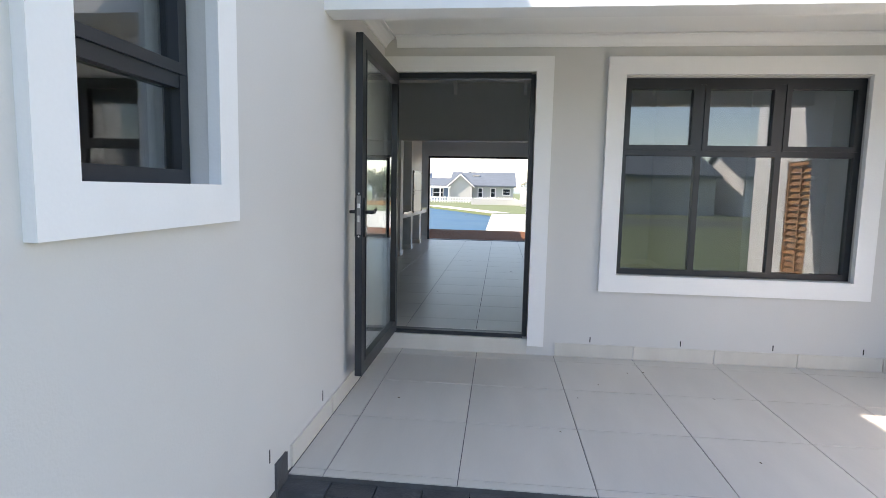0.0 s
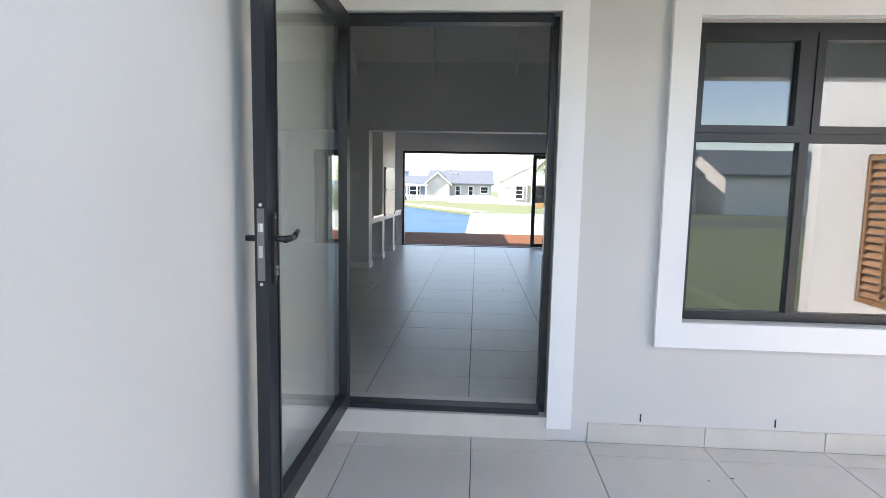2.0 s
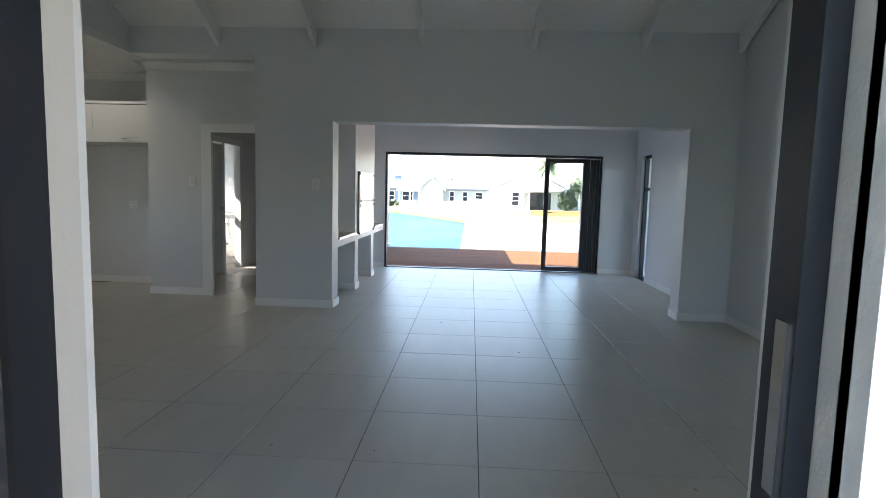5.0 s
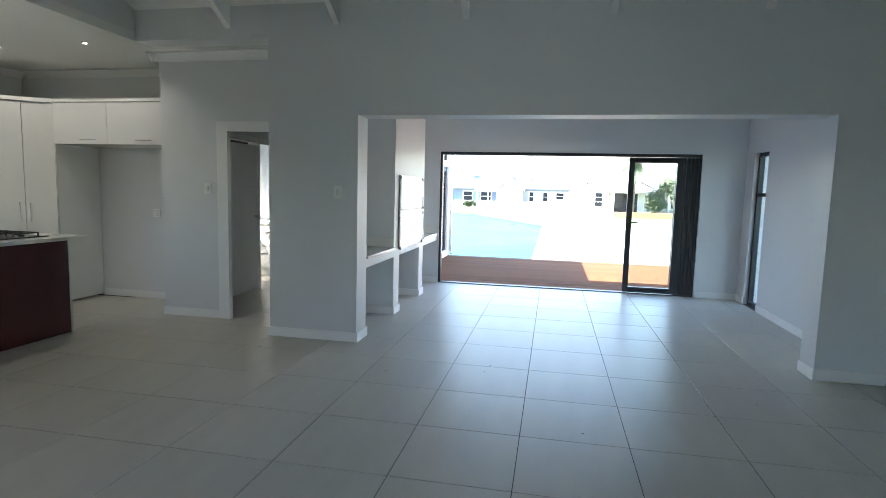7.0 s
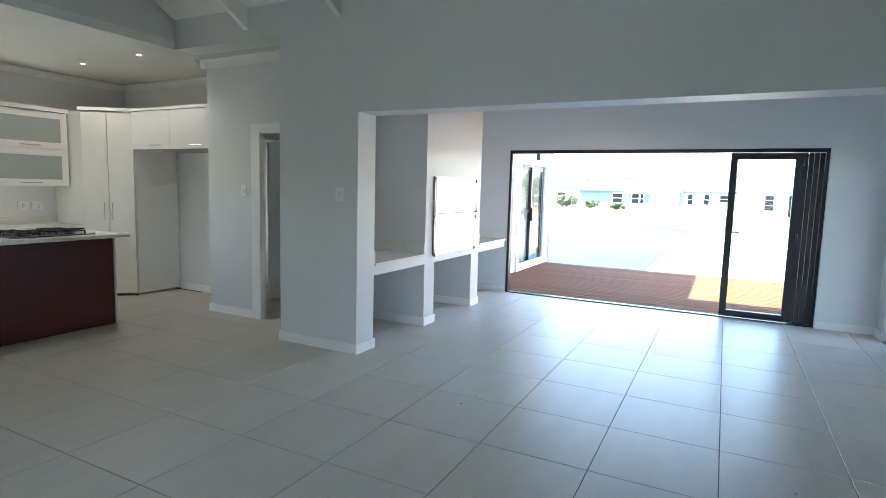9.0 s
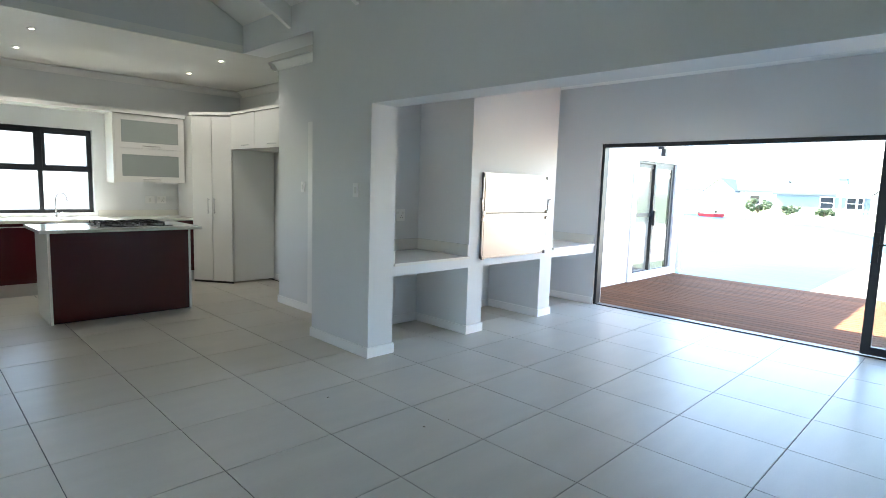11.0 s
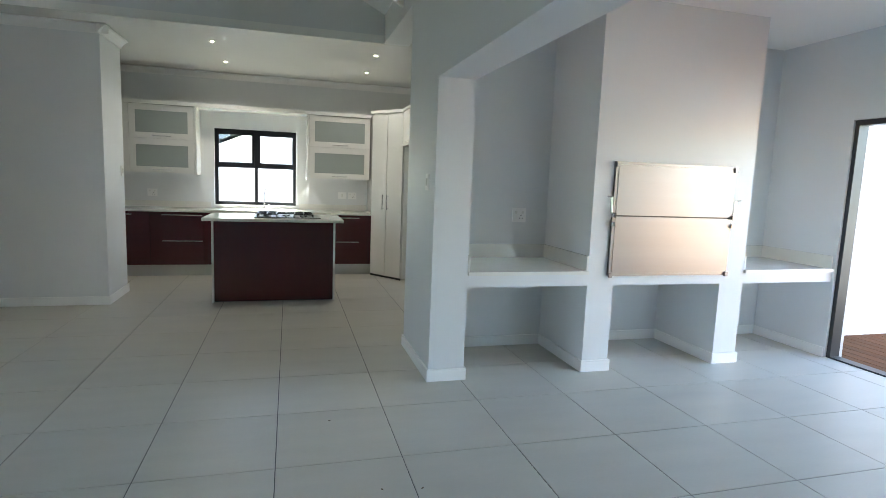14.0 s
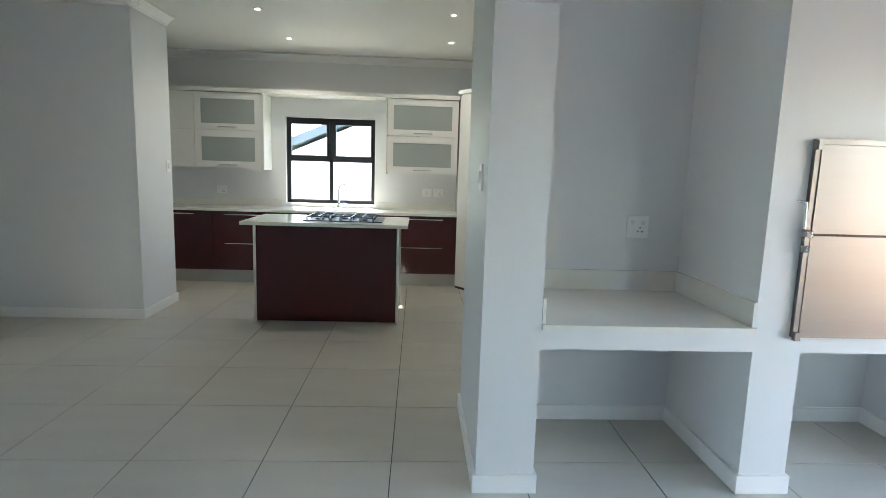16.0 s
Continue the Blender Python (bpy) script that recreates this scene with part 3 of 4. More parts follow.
boxes("door_frame", M_ALU, [(-1.673, YS + 0.02, 0.0, -1.638, YS + 0.12, 1.998), (1.983, YS + 0.02, 0.0, 2.018, YS + 0.12, 1.998), (-1.638, YS + 0.02, 1.955, 1.983, YS + 0.12, 1.998), (-1.638, YS + 0.02, -0.018, 1.983, YS + 0.12, 0.012)], fold, bevel=0.003)


def fold_leaf(m, handle):
    """A leaf 0.72 wide, standing along its own x from 0."""
    bm = bmesh.new()
    for r in ring_y(-0.022, 0.022, 0, 0.72, 0.02, 1.95, 0.075):
        box(bm, *r)
    lf = part("leaf", bm, M_ALU, fold, bevel=0.004)
    pane("glass_pane", [(0.077, -0.004, 0.097, 0.643, 0.004, 1.873)], M_GLASS, lf)
    if handle:
        bm = bmesh.new()
        box(bm, 0.015, -0.034, 0.86, 0.05, -0.022, 1.14)
        tube(bm, (0.033, -0.034, 1.03), (0.033, -0.07, 1.03), 0.009)
        tube(bm, (0.033, -0.068, 1.03), (0.15, -0.068, 1.03), 0.010, 0.008)
        part("lever_handle", bm, M_BLACK, lf, "black lever handle")
    for z in (0.12, 1.0, 1.85):
        bm = bmesh.new()
        tube(bm, (0.72, -0.03, z - 0.04), (0.72, -0.03, z + 0.04), 0.011, seg=8)
        part("hinge", bm, M_BLACK, lf)
    lf.matrix_basis = m


fold_leaf(pose(1.06, YS + 0.05, 0, 0, 0, 0.5), True)
for k in range(4):
    fold_leaf(pose(1.80 + 0.052 * k, YS + 0.045, 0, 0, 0, 86 + 1.2 * k), False)

# ---- hall beyond the pantry wall ----
setting("trim_hall_door", M_WOODPAINT, [(-3.395, 10.145, 0, -3.292, 10.16, 1.975), (-3.395, 10.145, 1.975, -2.565, 10.16, 2.05), (-3.292, 10.145, 0, -3.275, 10.20, 1.975), (-3.275, 10.15, 1.955, -2.575, 10.20, 1.975)], "white painted door frame of the hall", "trim", 0.003)
hall_door = thing("door_3", "plain pale grey interior door standing open", "door", kind="structure")
leaf3 = boxes("leaf", M_CAB, [(-4.0, -0.02, 0.01, -3.12, 0.02, 1.94)], hall_door, bevel=0.003)
for p in leaf3.data.vertices:
    p.co.x += 4.0
leaf3.matrix_basis = pose(-3.92, 10.92, 0, 0, 0, 90)
boxes("handle", M_CHROME, [(0.80, -0.05, 0.98, 0.84, -0.02, 1.02)], leaf3, "steel door handle", 0.004)
setting("wall_bath", M_IN, [(-4.05, 12.55, 0, -3.95, 13.24, FLAT), (-4.05, 10.24, 2.05, -3.95, 12.55, FLAT), (-4.05, 10.86, 0, -3.975, 10.92, 2.05)], "pale grey wall between hall and bathroom", "wall")
setting("trim_bath_door", M_WOODPAINT, [(-3.97, 10.24, 1.975, -3.90, 12.55, 2.05), (-3.97, 11.815, 0, -3.90, 11.88, 1.975), (-3.97, 10.24, 0, -3.90, 10.31, 1.975)], "white painted door frame inside the hall", "trim", 0.003)
vanity = thing("vanity_unit", "white bathroom vanity with two drawers", "vanity")
boxes("body", M_CAB, [(-4.74, 12.85, 0.12, -4.1, 13.24, 0.82)], vanity, bevel=0.004)
for z in (0.15, 0.49):
    d = boxes("drawer", M_CAB, [(-4.72, 12.83, z, -4.12, 12.849, z + 0.31)], vanity, bevel=0.003)
    boxes("handle", M_CHROME, [(-4.42, 12.805, z + 0.20, -4.28, 12.83, z + 0.215)], d)
boxes("basin_top", M_STONE, [(-4.745, 12.82, 0.82, -4.08, 13.245, 0.86)], vanity, bevel=0.005)
boxes("plinth", M_CAB, [(-4.70, 12.9, 0, -4.14, 13.2, 0.12)], vanity)

# ---- kitchen ----
CF = -5.95       # front plane of the base units


def bar_handle(parent, y0, y1, z, x):
    bm = bmesh.new()
    tube(bm, (x + 0.025, y0, z), (x + 0.025, y1, z), 0.006, seg=8)
    for y in (y0 + 0.02, y1 - 0.02):
        tube(bm, (x, y, z), (x + 0.025, y, z), 0.005, seg=8)
    part("handle", bm, M_CHROME, parent, "slim brushed steel bar handle")


def base_unit(y0, y1, drawers, handle=None):
    ob = thing("base_cabinet", "maroon gloss kitchen base cabinet with steel kickboard", "cabinet", "kitchen base cabinets")
    boxes("body", M_RED, [(KX + 0.01, y0 + 0.001, 0.15, CF - 0.02, y1 - 0.001, 0.845)], ob)
    zs = (0.155, 0.843) if drawers == 1 else (0.155, 0.505, 0.843)
    for a, b in zip(zs, zs[1:]):
        f = boxes("front", M_RED, [(CF - 0.019, y0 + 0.003, a + 0.002, CF, y1 - 0.003, b - 0.002)], ob, bevel=0.002)
        h0, h1 = handle or (0.2, 0.8)
        bar_handle(f, y0 + (y1 - y0) * h0, y0 + (y1 - y0) * h1, b - 0.035, CF)
    boxes("kickboard", M_KICK, [(CF - 0.07, y0 + 0.001, 0.0, CF - 0.055, y1 - 0.001, 0.148)], ob)


base_unit(6.02, 7.04, 1)
base_unit(7.04, 7.68, 2, (0.22, 0.98))
base_unit(7.68, 8.30, 1)
base_unit(8.30, 9.0, 1)
base_unit(9.0, 9.90, 2, (0.25, 0.80))
worktop = thing("kitchen_worktop", "cream quartz kitchen worktop with low upstand", "worktop")
boxes("slab", M_STONE, [(KX + 0.002, 6.002, 0.848, CF + 0.025, 9.90, 0.878)], worktop, bevel=0.004)
for a, b in ((6.002, 7.70), (8.90, 9.90)):
    boxes("upstand", M_STONE, [(KX + 0.002, a, 0.878, KX + 0.018, b, 0.96)], worktop, bevel=0.003)
sink = thing("sink", "steel inset kitchen sink bowl under the window", "sink")
boxes("rim", M_STEEL, [(-6.45, 8.0, 0.8785, -6.08, 8.03, 0.882), (-6.45, 8.72, 0.8785, -6.08, 8.75, 0.882), (-6.45, 8.03, 0.8785, -6.42, 8.72, 0.882), (-6.11, 8.03, 0.8785, -6.08, 8.72, 0.882)], sink, bevel=0.001)
boxes("bowl", M_STEEL, [(-6.42, 8.03, 0.8783, -6.11, 8.72, 0.8795)], sink)
tap = thing("kitchen_tap", "chrome swan-neck kitchen mixer tap", "tap")
bm = bmesh.new()
tube(bm, (-6.47, 8.42, 0.88), (-6.47, 8.42, 0.93), 0.022, 0.018)
tube(bm, (-6.47, 8.42, 0.93), (-6.47, 8.42, 1.10), 0.011)
prev = (-6.47, 8.42, 1.10)
for k in range(1, 10):
    a = math.pi * k / 9
    cur = (-6.47 + 0.03 * (1 - math.cos(a)), 8.42 + 0.055 * (1 - math.cos(a)), 1.10 + 0.085 * math.sin(a))
    tube(bm, prev, cur, 0.010, seg=8)
    prev = cur
tube(bm, prev, (prev[0], prev[1], 1.07), 0.010)
part("spout", bm, M_CHROME, tap, smooth=True)
bm = bmesh.new()
tube(bm, (-6.47, 8.44, 0.92), (-6.45, 8.49, 0.95), 0.006)
part("lever", bm, M_CHROME, tap)


def wall_unit(y0, y1, glass_door, handle=True):
    ob = thing("wall_cabinet", "white wall cabinet with two lift-up frosted doors" if glass_door else "plain white kitchen wall cabinet", "cabinet", "kitchen wall cabinets")
    boxes("body", M_CAB, [(KX + 0.002, y0 + 0.001, 1.345, -6.222, y1 - 0.001, 2.22)], ob, bevel=0.002)
    for a, b in ((1.345, 1.780), (1.784, 2.22)):
        if not glass_door:
            boxes("door", M_CAB, [(-6.22, y0 + 0.002, a, -6.20, y1 - 0.002, b)], ob, bevel=0.002)
            continue
        d = boxes("door", M_CAB, ring_x(-6.22, -6.20, y0 + 0.003, y1 - 0.003, a + 0.002, b - 0.002, 0.075), ob, bevel=0.002)
        boxes("glass_pane", M_FROST, [(-6.216, y0 + 0.07, a + 0.07, -6.206, y1 - 0.07, b - 0.07)], d, "frosted grey glass")
        m = (y0 + y1) / 2
        bar_handle(d, m - 0.11, m + 0.11, a + 0.036, -6.20)


wall_unit(6.02, 6.765, False)
wall_unit(6.765, 7.545, True)
wall_unit(9.03, 9.885, True)
setting("trim_cabinet_top", M_CAB, [(KX + 0.002, 6.02, 2.222, -6.17, 9.89, 2.27)], "white top board linking the wall cabinets", "trim", 0.003)
setting("trim_cabinet_side", M_CAB, [(KX + 0.002, 7.546, 1.33, -6.19, 7.572, 2.22), (KX + 0.002, 9.006, 1.33, -6.19, 9.029, 2.22)], "white end panels beside the kitchen window", "trim", 0.002)

# tall corner cupboard across the corner
A, B = Vector((-5.93, 9.895, 0)), Vector((-5.45, 10.235, 0))
tall = thing("pantry_cupboard", "tall white corner pantry cupboard with two doors", "cupboard")
bm = bmesh.new()
prism(bm, [(A.x - 0.01, A.y + 0.01), (B.x - 0.01, B.y + 0.014), (-5.46, 10.84), (KX + 0.004, 10.84), (KX + 0.004, 9.905)], 2, 0.02, 2.26)
part("body", bm, M_CAB, tall)
turn = math.degrees(math.atan2(B.y - A.y, B.x - A.x))
length = (B - A).length
for k in range(2):
    bm = bmesh.new()
    box(bm, k * length / 2 + 0.004, -0.02, 0.03, (k + 1) * length / 2 - 0.004, -0.001, 2.24)
    d = part("door", bm, M_CAB, tall, bevel=0.002)
    d.matrix_basis = pose(A.x, A.y, 0, 0, 0, turn)
    bm = bmesh.new()
    hx = length / 2 + (-0.045 if k == 0 else 0.045)
    tube(bm, (hx, -0.05, 0.95), (hx, -0.05, 1.16), 0.006, seg=8)
    for z in (0.97, 1.14):
        tube(bm, (hx, -0.02, z), (hx, -0.05, z), 0.005, seg=8)
    part("handle", bm, M_CHROME, d, "brushed steel bar handle")
bm = bmesh.new()
box(bm, -0.02, -0.035, 2.26, length + 0.01, 0.05, 2.30)
part("top_board", bm, M_CAB, tall, bevel=0.003).matrix_basis = pose(A.x, A.y, 0, 0, 0, turn)
bm = bmesh.new()
box(bm, 0, -0.012, 0, length, 0.0, 0.026)
part("plinth", bm, M_BLACK, tall).matrix_basis = pose(A.x, A.y, 0, 0, 0, turn)

over = thing("bridge_cabinet", "white two-door cabinet above the fridge space", "cabinet")
boxes("body", M_CAB, [(-5.452, 10.235, 1.815, -4.067, 10.848, 2.265)], over)
for a, b in ((-5.45, -4.76), (-4.755, -4.068)):
    d = boxes("door", M_CAB, [(a, 10.213, 1.815, b, 10.233, 2.262)], over, bevel=0.002)
    bm = bmesh.new()
    m = (a + b) / 2 + 0.12
    tube(bm, (m - 0.1, 10.19, 1.86), (m + 0.1, 10.19, 1.86), 0.006, seg=8)
    for x in (m - 0.08, m + 0.08):
        tube(bm, (x, 10.213, 1.86), (x, 10.19, 1.86), 0.005, seg=8)
    part("handle", bm, M_CHROME, d, "brushed steel bar handle")
boxes("top_board", M_CAB, [(-5.455, 10.20, 2.266, -4.066, 10.848, 2.30)], over, bevel=0.003)

island = thing("kitchen_island", "maroon gloss kitchen island with cream quartz top", "island")
boxes("front_panel", M_RED, [(-4.345, 8.0, 0.015, -4.325, 9.235, 0.878)], island, bevel=0.001)
boxes("body", M_RED, [(-4.92, 8.0, 0.12, -4.346, 9.235, 0.878)], island)
for y in (7.976, 9.236):
    boxes("side_panel", M_CAB, [(-4.95, y, 0.0, -4.322, y + 0.022, 0.878)], island, "white edged end panel", 0.002)
boxes("plinth", M_BLACK, [(-4.9, 8.0, 0.0, -4.36, 9.235, 0.12)], island)
boxes("quartz_top", M_STONE, [(-5.02, 7.90, 0.88, -4.20, 9.335, 0.91)], island, bevel=0.004)
hob = thing("gas_hob", "black gas hob with cast iron grates set in island", "hob")
boxes("glass_plate", M_BLACK, [(-4.87, 8.40, 0.9105, -4.38, 9.10, 0.918)], hob, bevel=0.003)
for i, (x, y) in enumerate(((-4.74, 8.53), (-4.74, 8.92), (-4.50, 8.53), (-4.50, 8.92), (-4.62, 8.73))):
    bm = bmesh.new()
    tube(bm, (x, y, 0.918), (x, y, 0.932), 0.045, 0.038, 14)
    part("burner", bm, M_BLACK, hob, smooth=False)
    bm = bmesh.new()
    for dx, dy in ((1, 0), (0, 1)):
        box(bm, x - 0.10 * dx - 0.005, y - 0.10 * dy - 0.005, 0.943, x + 0.10 * dx + 0.005, y + 0.10 * dy + 0.005, 0.954)
    for sx in (-1, 1):
        box(bm, x + sx * 0.098 - 0.005, y - 0.10, 0.943, x + sx * 0.098 + 0.005, y + 0.10, 0.954)
        box(bm, x - 0.10, y + sx * 0.098 - 0.005, 0.943, x + 0.10, y + sx * 0.098 + 0.005, 0.954)
        for sy in (-1, 1):
            box(bm, x + sx * 0.098 - 0.005, y + sy * 0.098 - 0.005, 0.918, x + sx * 0.098 + 0.005, y + sy * 0.098 + 0.005, 0.944)
    part("grate", bm, M_BLACK, hob, "black cast iron grate")
for k in range(5):
    bm = bmesh.new()
    tube(bm, (-4.405, 8.55 + 0.09 * k, 0.918), (-4.405, 8.55 + 0.09 * k, 0.94), 0.016, 0.013, 12)
    part("knob", bm, M_STEEL, hob, "steel control knob")


def downlight(x, y, z):
    ob = thing("downlight", "small recessed ceiling downlight, switched on", "downlight", "ceiling downlights")
    bm = bmesh.new()
    tube(bm, (0, 0, -0.006), (0, 0, 0), 0.036, 0.040, 16)
    part("rim", bm, M_CHROME, ob, "chrome rim")
    bm = bmesh.new()
    tube(bm, (0, 0, -0.009), (0, 0, -0.0062), 0.017, 0.017, 14)
    part("lamp", bm, M_LAMP, ob, "glowing lamp")
    ob.location = (x, y, z - 0.001)
    data = bpy.data.lights.new("downlight_lamp", "SPOT")
    data.energy, data.color, data.spot_size, data.spot_blend, data.shadow_soft_size = 0.9, (1.0, 0.95, 0.87), radians(150), 0.6, 0.02
    lamp = new("downlight_lamp", data)
    lamp.location = (x, y, z - 0.03)


for x, y in ((-4.57, 7.98), (-5.66, 8.0), (-4.49, 9.69), (-5.55, 9.73)):
    downlight(x, y, FLAT)
downlight(-0.41, 12.09, 2.705)

# ---- left wing beside the deck, with its sliding door ----
WX = -2.27
setting("wall_wing", M_HWHITE, wall_x(WX - 0.2, WX, YS + 0.2, 17.2, -0.3, 2.7, [(15.40, 16.86, 0.0, 1.94)]) + [(-6.6, 17.0, -0.3, WX - 0.2, 17.2, 2.7), (-6.6, YS + 0.2, -0.3, -6.4, 17.0, 2.7)], "white plastered wing wall beside the deck", "wall")
setting("floor_wing", M_PALE, [(-6.4, 13.4, -0.3, WX - 0.2, 17.0, -0.01)], "pale floor of the wing room", "floor")
setting("roof_wing", M_ROOF, [(-6.9, 13.62, 2.7, -1.98, 17.3, 2.8)], "slate grey wing roof with overhang", "roof")
setting("trim_wing_door", M_TRIM, ring_x(WX - 0.02, WX + 0.03, 15.27, 16.99, -0.02, 2.06, 0.127), "white raised surround of the wing door", "trim", 0.005)
wing = thing("door_4", "glazed charcoal sliding door onto the deck", "door", kind="structure")
boxes("door_frame", M_ALU, ring_x(WX - 0.09, WX - 0.01, 15.405, 16.855, 0.002, 1.938, 0.045), wing, bevel=0.003)
for k, y0 in enumerate((15.45, 16.09)):
    x = WX - 0.08 + 0.035 * k
    lf = boxes("leaf", M_ALU, ring_x(x, x + 0.03, y0, y0 + 0.72, 0.05, 1.89, 0.06), wing, bevel=0.003)
    pane("glass_pane", [(x + 0.012, y0 + 0.062, 0.112, x + 0.018, y0 + 0.658, 1.828)], M_GLASS, lf)
boxes("mid_rail", M_ALU, [(WX - 0.08, 15.51, 1.02, WX - 0.05, 16.11, 1.08)], wing, bevel=0.003)
boxes("handle", M_BLACK, [(WX - 0.016, 16.10, 0.87, WX + 0.02, 16.14, 1.12)], wing, "black pull handle", 0.004)
downpipe = thing("downpipe", "white round rainwater downpipe on the wing corner", "downpipe")
bm = bmesh.new()
tube(bm, (WX + 0.05, 17.15, 0.05), (WX + 0.05, 17.15, 2.7), 0.035)
tube(bm, (WX + 0.05, 17.15, 0.06), (WX + 0.10, 17.15, 0.0), 0.035)
part("pipe", bm, M_TRIM, downpipe, smooth=True)
wall_lamp = thing("wall_lamp", "small dark outdoor wall lamp above the door", "lamp")
boxes("bracket", M_BLACK, [(WX, 16.1, 2.15, WX + 0.10, 16.16, 2.2)], wall_lamp, bevel=0.004)
boxes("shade", M_BLACK, [(WX + 0.06, 16.09, 2.03, WX + 0.13, 16.17, 2.15)], wall_lamp, bevel=0.01)

# ---- deck ----
DECK0, DECK1, DX0, DX1 = YS + 0.203, 17.02, WX + 0.003, 6.0
deck = thing("deck", "red-brown stained hardwood deck boards", "deck", kind="structure")
boxes("fascia", M_DECK, [(DX0, DECK1, -0.5, DX1, DECK1 + 0.03, -0.025), (DX1, DECK0, -0.5, DX1 + 0.03, DECK1, -0.025)], deck)
boxes("joists", M_BLACK, [(x, DECK0, -0.29, x + 0.05, DECK1, -0.049) for x in np.arange(DX0 + 0.05, DX1, 0.9)], deck)

screen = thing("timber_screen", "orange-brown slatted timber screen beside the deck", "screen")
for y in (13.6, 15.2, 16.8):
    boxes("post", M_SLAT, [(3.0, y, -0.02, 3.08, y + 0.08, 2.1)], screen, bevel=0.003)
for k in range(18):
    boxes("slat", M_SLAT, [(2.975, 13.55, 0.06 + k * 0.112, 3.0, 16.93, 0.15 + k * 0.112)], screen)

# ---- porch: column, timber screen, step ----
setting("wall_porch_end", M_TRIM, wall_x(3.13, 3.35, 1.92, YF0, -0.31, 2.74, [(2.70, 3.16, 0.33, 1.56)]), "white plastered end wall of the porch", "wall")
gate = thing("timber_shutter", "pale slatted timber shutter in the porch end wall", "shutter")
for y in (2.702, 3.128):
    boxes("stile", M_SLAT, [(3.14, y, 0.332, 3.18, y + 0.03, 1.558)], gate, bevel=0.003)
boxes("mid_stile", M_SLAT, [(3.136, 2.95, 0.38, 3.17, 2.975, 1.52)], gate, bevel=0.003)
for z in (0.332, 1.515):
    boxes("rail", M_SLAT, [(3.14, 2.733, z, 3.18, 3.127, z + 0.042)], gate, bevel=0.003)
for k in range(17):
    z = 0.385 + k * 0.066
    bm = bmesh.new()
    prism(bm, [(3.145, z), (3.175, z + 0.042), (3.178, z + 0.052), (3.148, z + 0.012)], 1, 2.734, 3.126)
    part("slat", bm, M_SLAT, gate)
setting("floor_porch_slab", M_GROUT, [(XL, 2.36, -0.3, 5.2, YF0, PORCH - 0.006)], "concrete porch slab with dark joints", "floor")
setting("trim_cement", M_PAVER, [(XL, 2.24, -0.3, XL + 0.012, 2.36, -0.02), (XL, 0.5, -0.3, XL + 0.006, 2.24, -0.14)], "rough grey cement patch at the wall foot", "trim")


def weep(x, y, z, along):
    ob = boxes("weep_hole", M_BLACK, [(x - 0.004, y - 0.002, z - 0.022, x + 0.004, y + 0.001, z + 0.022)] if along == "x" else [(x - 0.001, y - 0.004, z - 0.03, x + 0.002, y + 0.004, z + 0.03)])
    tagged(ob, "thin dark vertical weep slot in the plaster", "weep hole", "weep holes")


for x in (0.811, 1.508, 2.199, 2.853, 3.55):
    weep(x, YF0, 0.018, "x")
for y in (2.19, 2.894):
    weep(XL, y, 0.04, "y")

rng = random.Random(5)
for x, y, z in [(rng.uniform(-0.6, 1.6), rng.uniform(2.6, 4.2), PORCH) for _ in range(8)] + [(rng.uniform(-1.2, 1.5), rng.uniform(5.5, 9.5), 0.0) for _ in range(10)]:
    bm = bmesh.new()
    prism(bm, [(-0.008, 0), (0, -0.003), (0.009, 0.001), (0.001, 0.004)], 2, 0.0005, 0.003)
    speck = tagged(part("dry_leaf_scrap", bm, M_BARK), "tiny dry leaf scrap lying on the tiles", "leaf", "leaf scraps")
    speck.matrix_basis = pose(x, y, z, 0, 0, rng.uniform(0, 360))

# ---- outdoors ----
bm = bmesh.new()
outer = [(-700, -500), (700, -500), (700, 900), (-700, 900)]
basin = [(-160, 18.36), (-0.45, 18.36), (-0.45, 38.0), (-6.5, 52.0), (-24, 66.0), (-60, 110.0), (-160, 150.0)]
edges = []
for loop in (outer, basin):
    vs = [bm.verts.new((x, y, -0.31)) for x, y in loop]
    edges += [bm.edges.new((vs[i], vs[(i + 1) % len(vs)])) for i in range(len(vs))]
    if loop is basin:
        low = [bm.verts.new((x, y, -1.6)) for x, y in loop]
        rim = vs
bmesh.ops.triangle_fill(bm, use_beauty=True, use_dissolve=False, edges=edges)
for i in range(len(rim)):
    bm.faces.new((rim[i], rim[(i + 1) % len(rim)], low[(i + 1) % len(rim)], low[i]))
bm.faces.new(low)
tagged(part("ground", bm, M_GRASS), "green lawn round the houses and canal", "ground", kind="structure")
bm = bmesh.new()
bm.faces.new([bm.verts.new((x, y, -0.50)) for x, y in basin])
tagged(part("water", bm, M_WATER), "calm canal water, sky reflection painted in as blue", "water", kind="structure")
setting("pavement_bank", M_PALE, [(-0.45, 18.36, -0.31, 40, 36.5, -0.28)], "sunlit pale sandy concrete bank beside the canal", "pavement")
bm = bmesh.new()
for (x0, y0), (x1, y1) in zip(basin[2:6], basin[3:7]):
    d = Vector((y1 - y0, x0 - x1)).normalized() * 1.3
    a = [bm.verts.new(p) for p in ((x0, y0, -0.27), (x1, y1, -0.27), (x1 + d.x, y1 + d.y, -0.27), (x0 + d.x, y0 + d.y, -0.27))]
    f = bm.faces.new(a)
    r = bmesh.ops.extrude_face_region(bm, geom=[f])
    bmesh.ops.translate(bm, verts=[v for v in r["geom"] if isinstance(v, bmesh.types.BMVert)], vec=(0, 0, -0.04))
tagged(part("pavement_shore", bm, M_PALE), "pale coping along the far canal shore", "pavement", kind="structure")
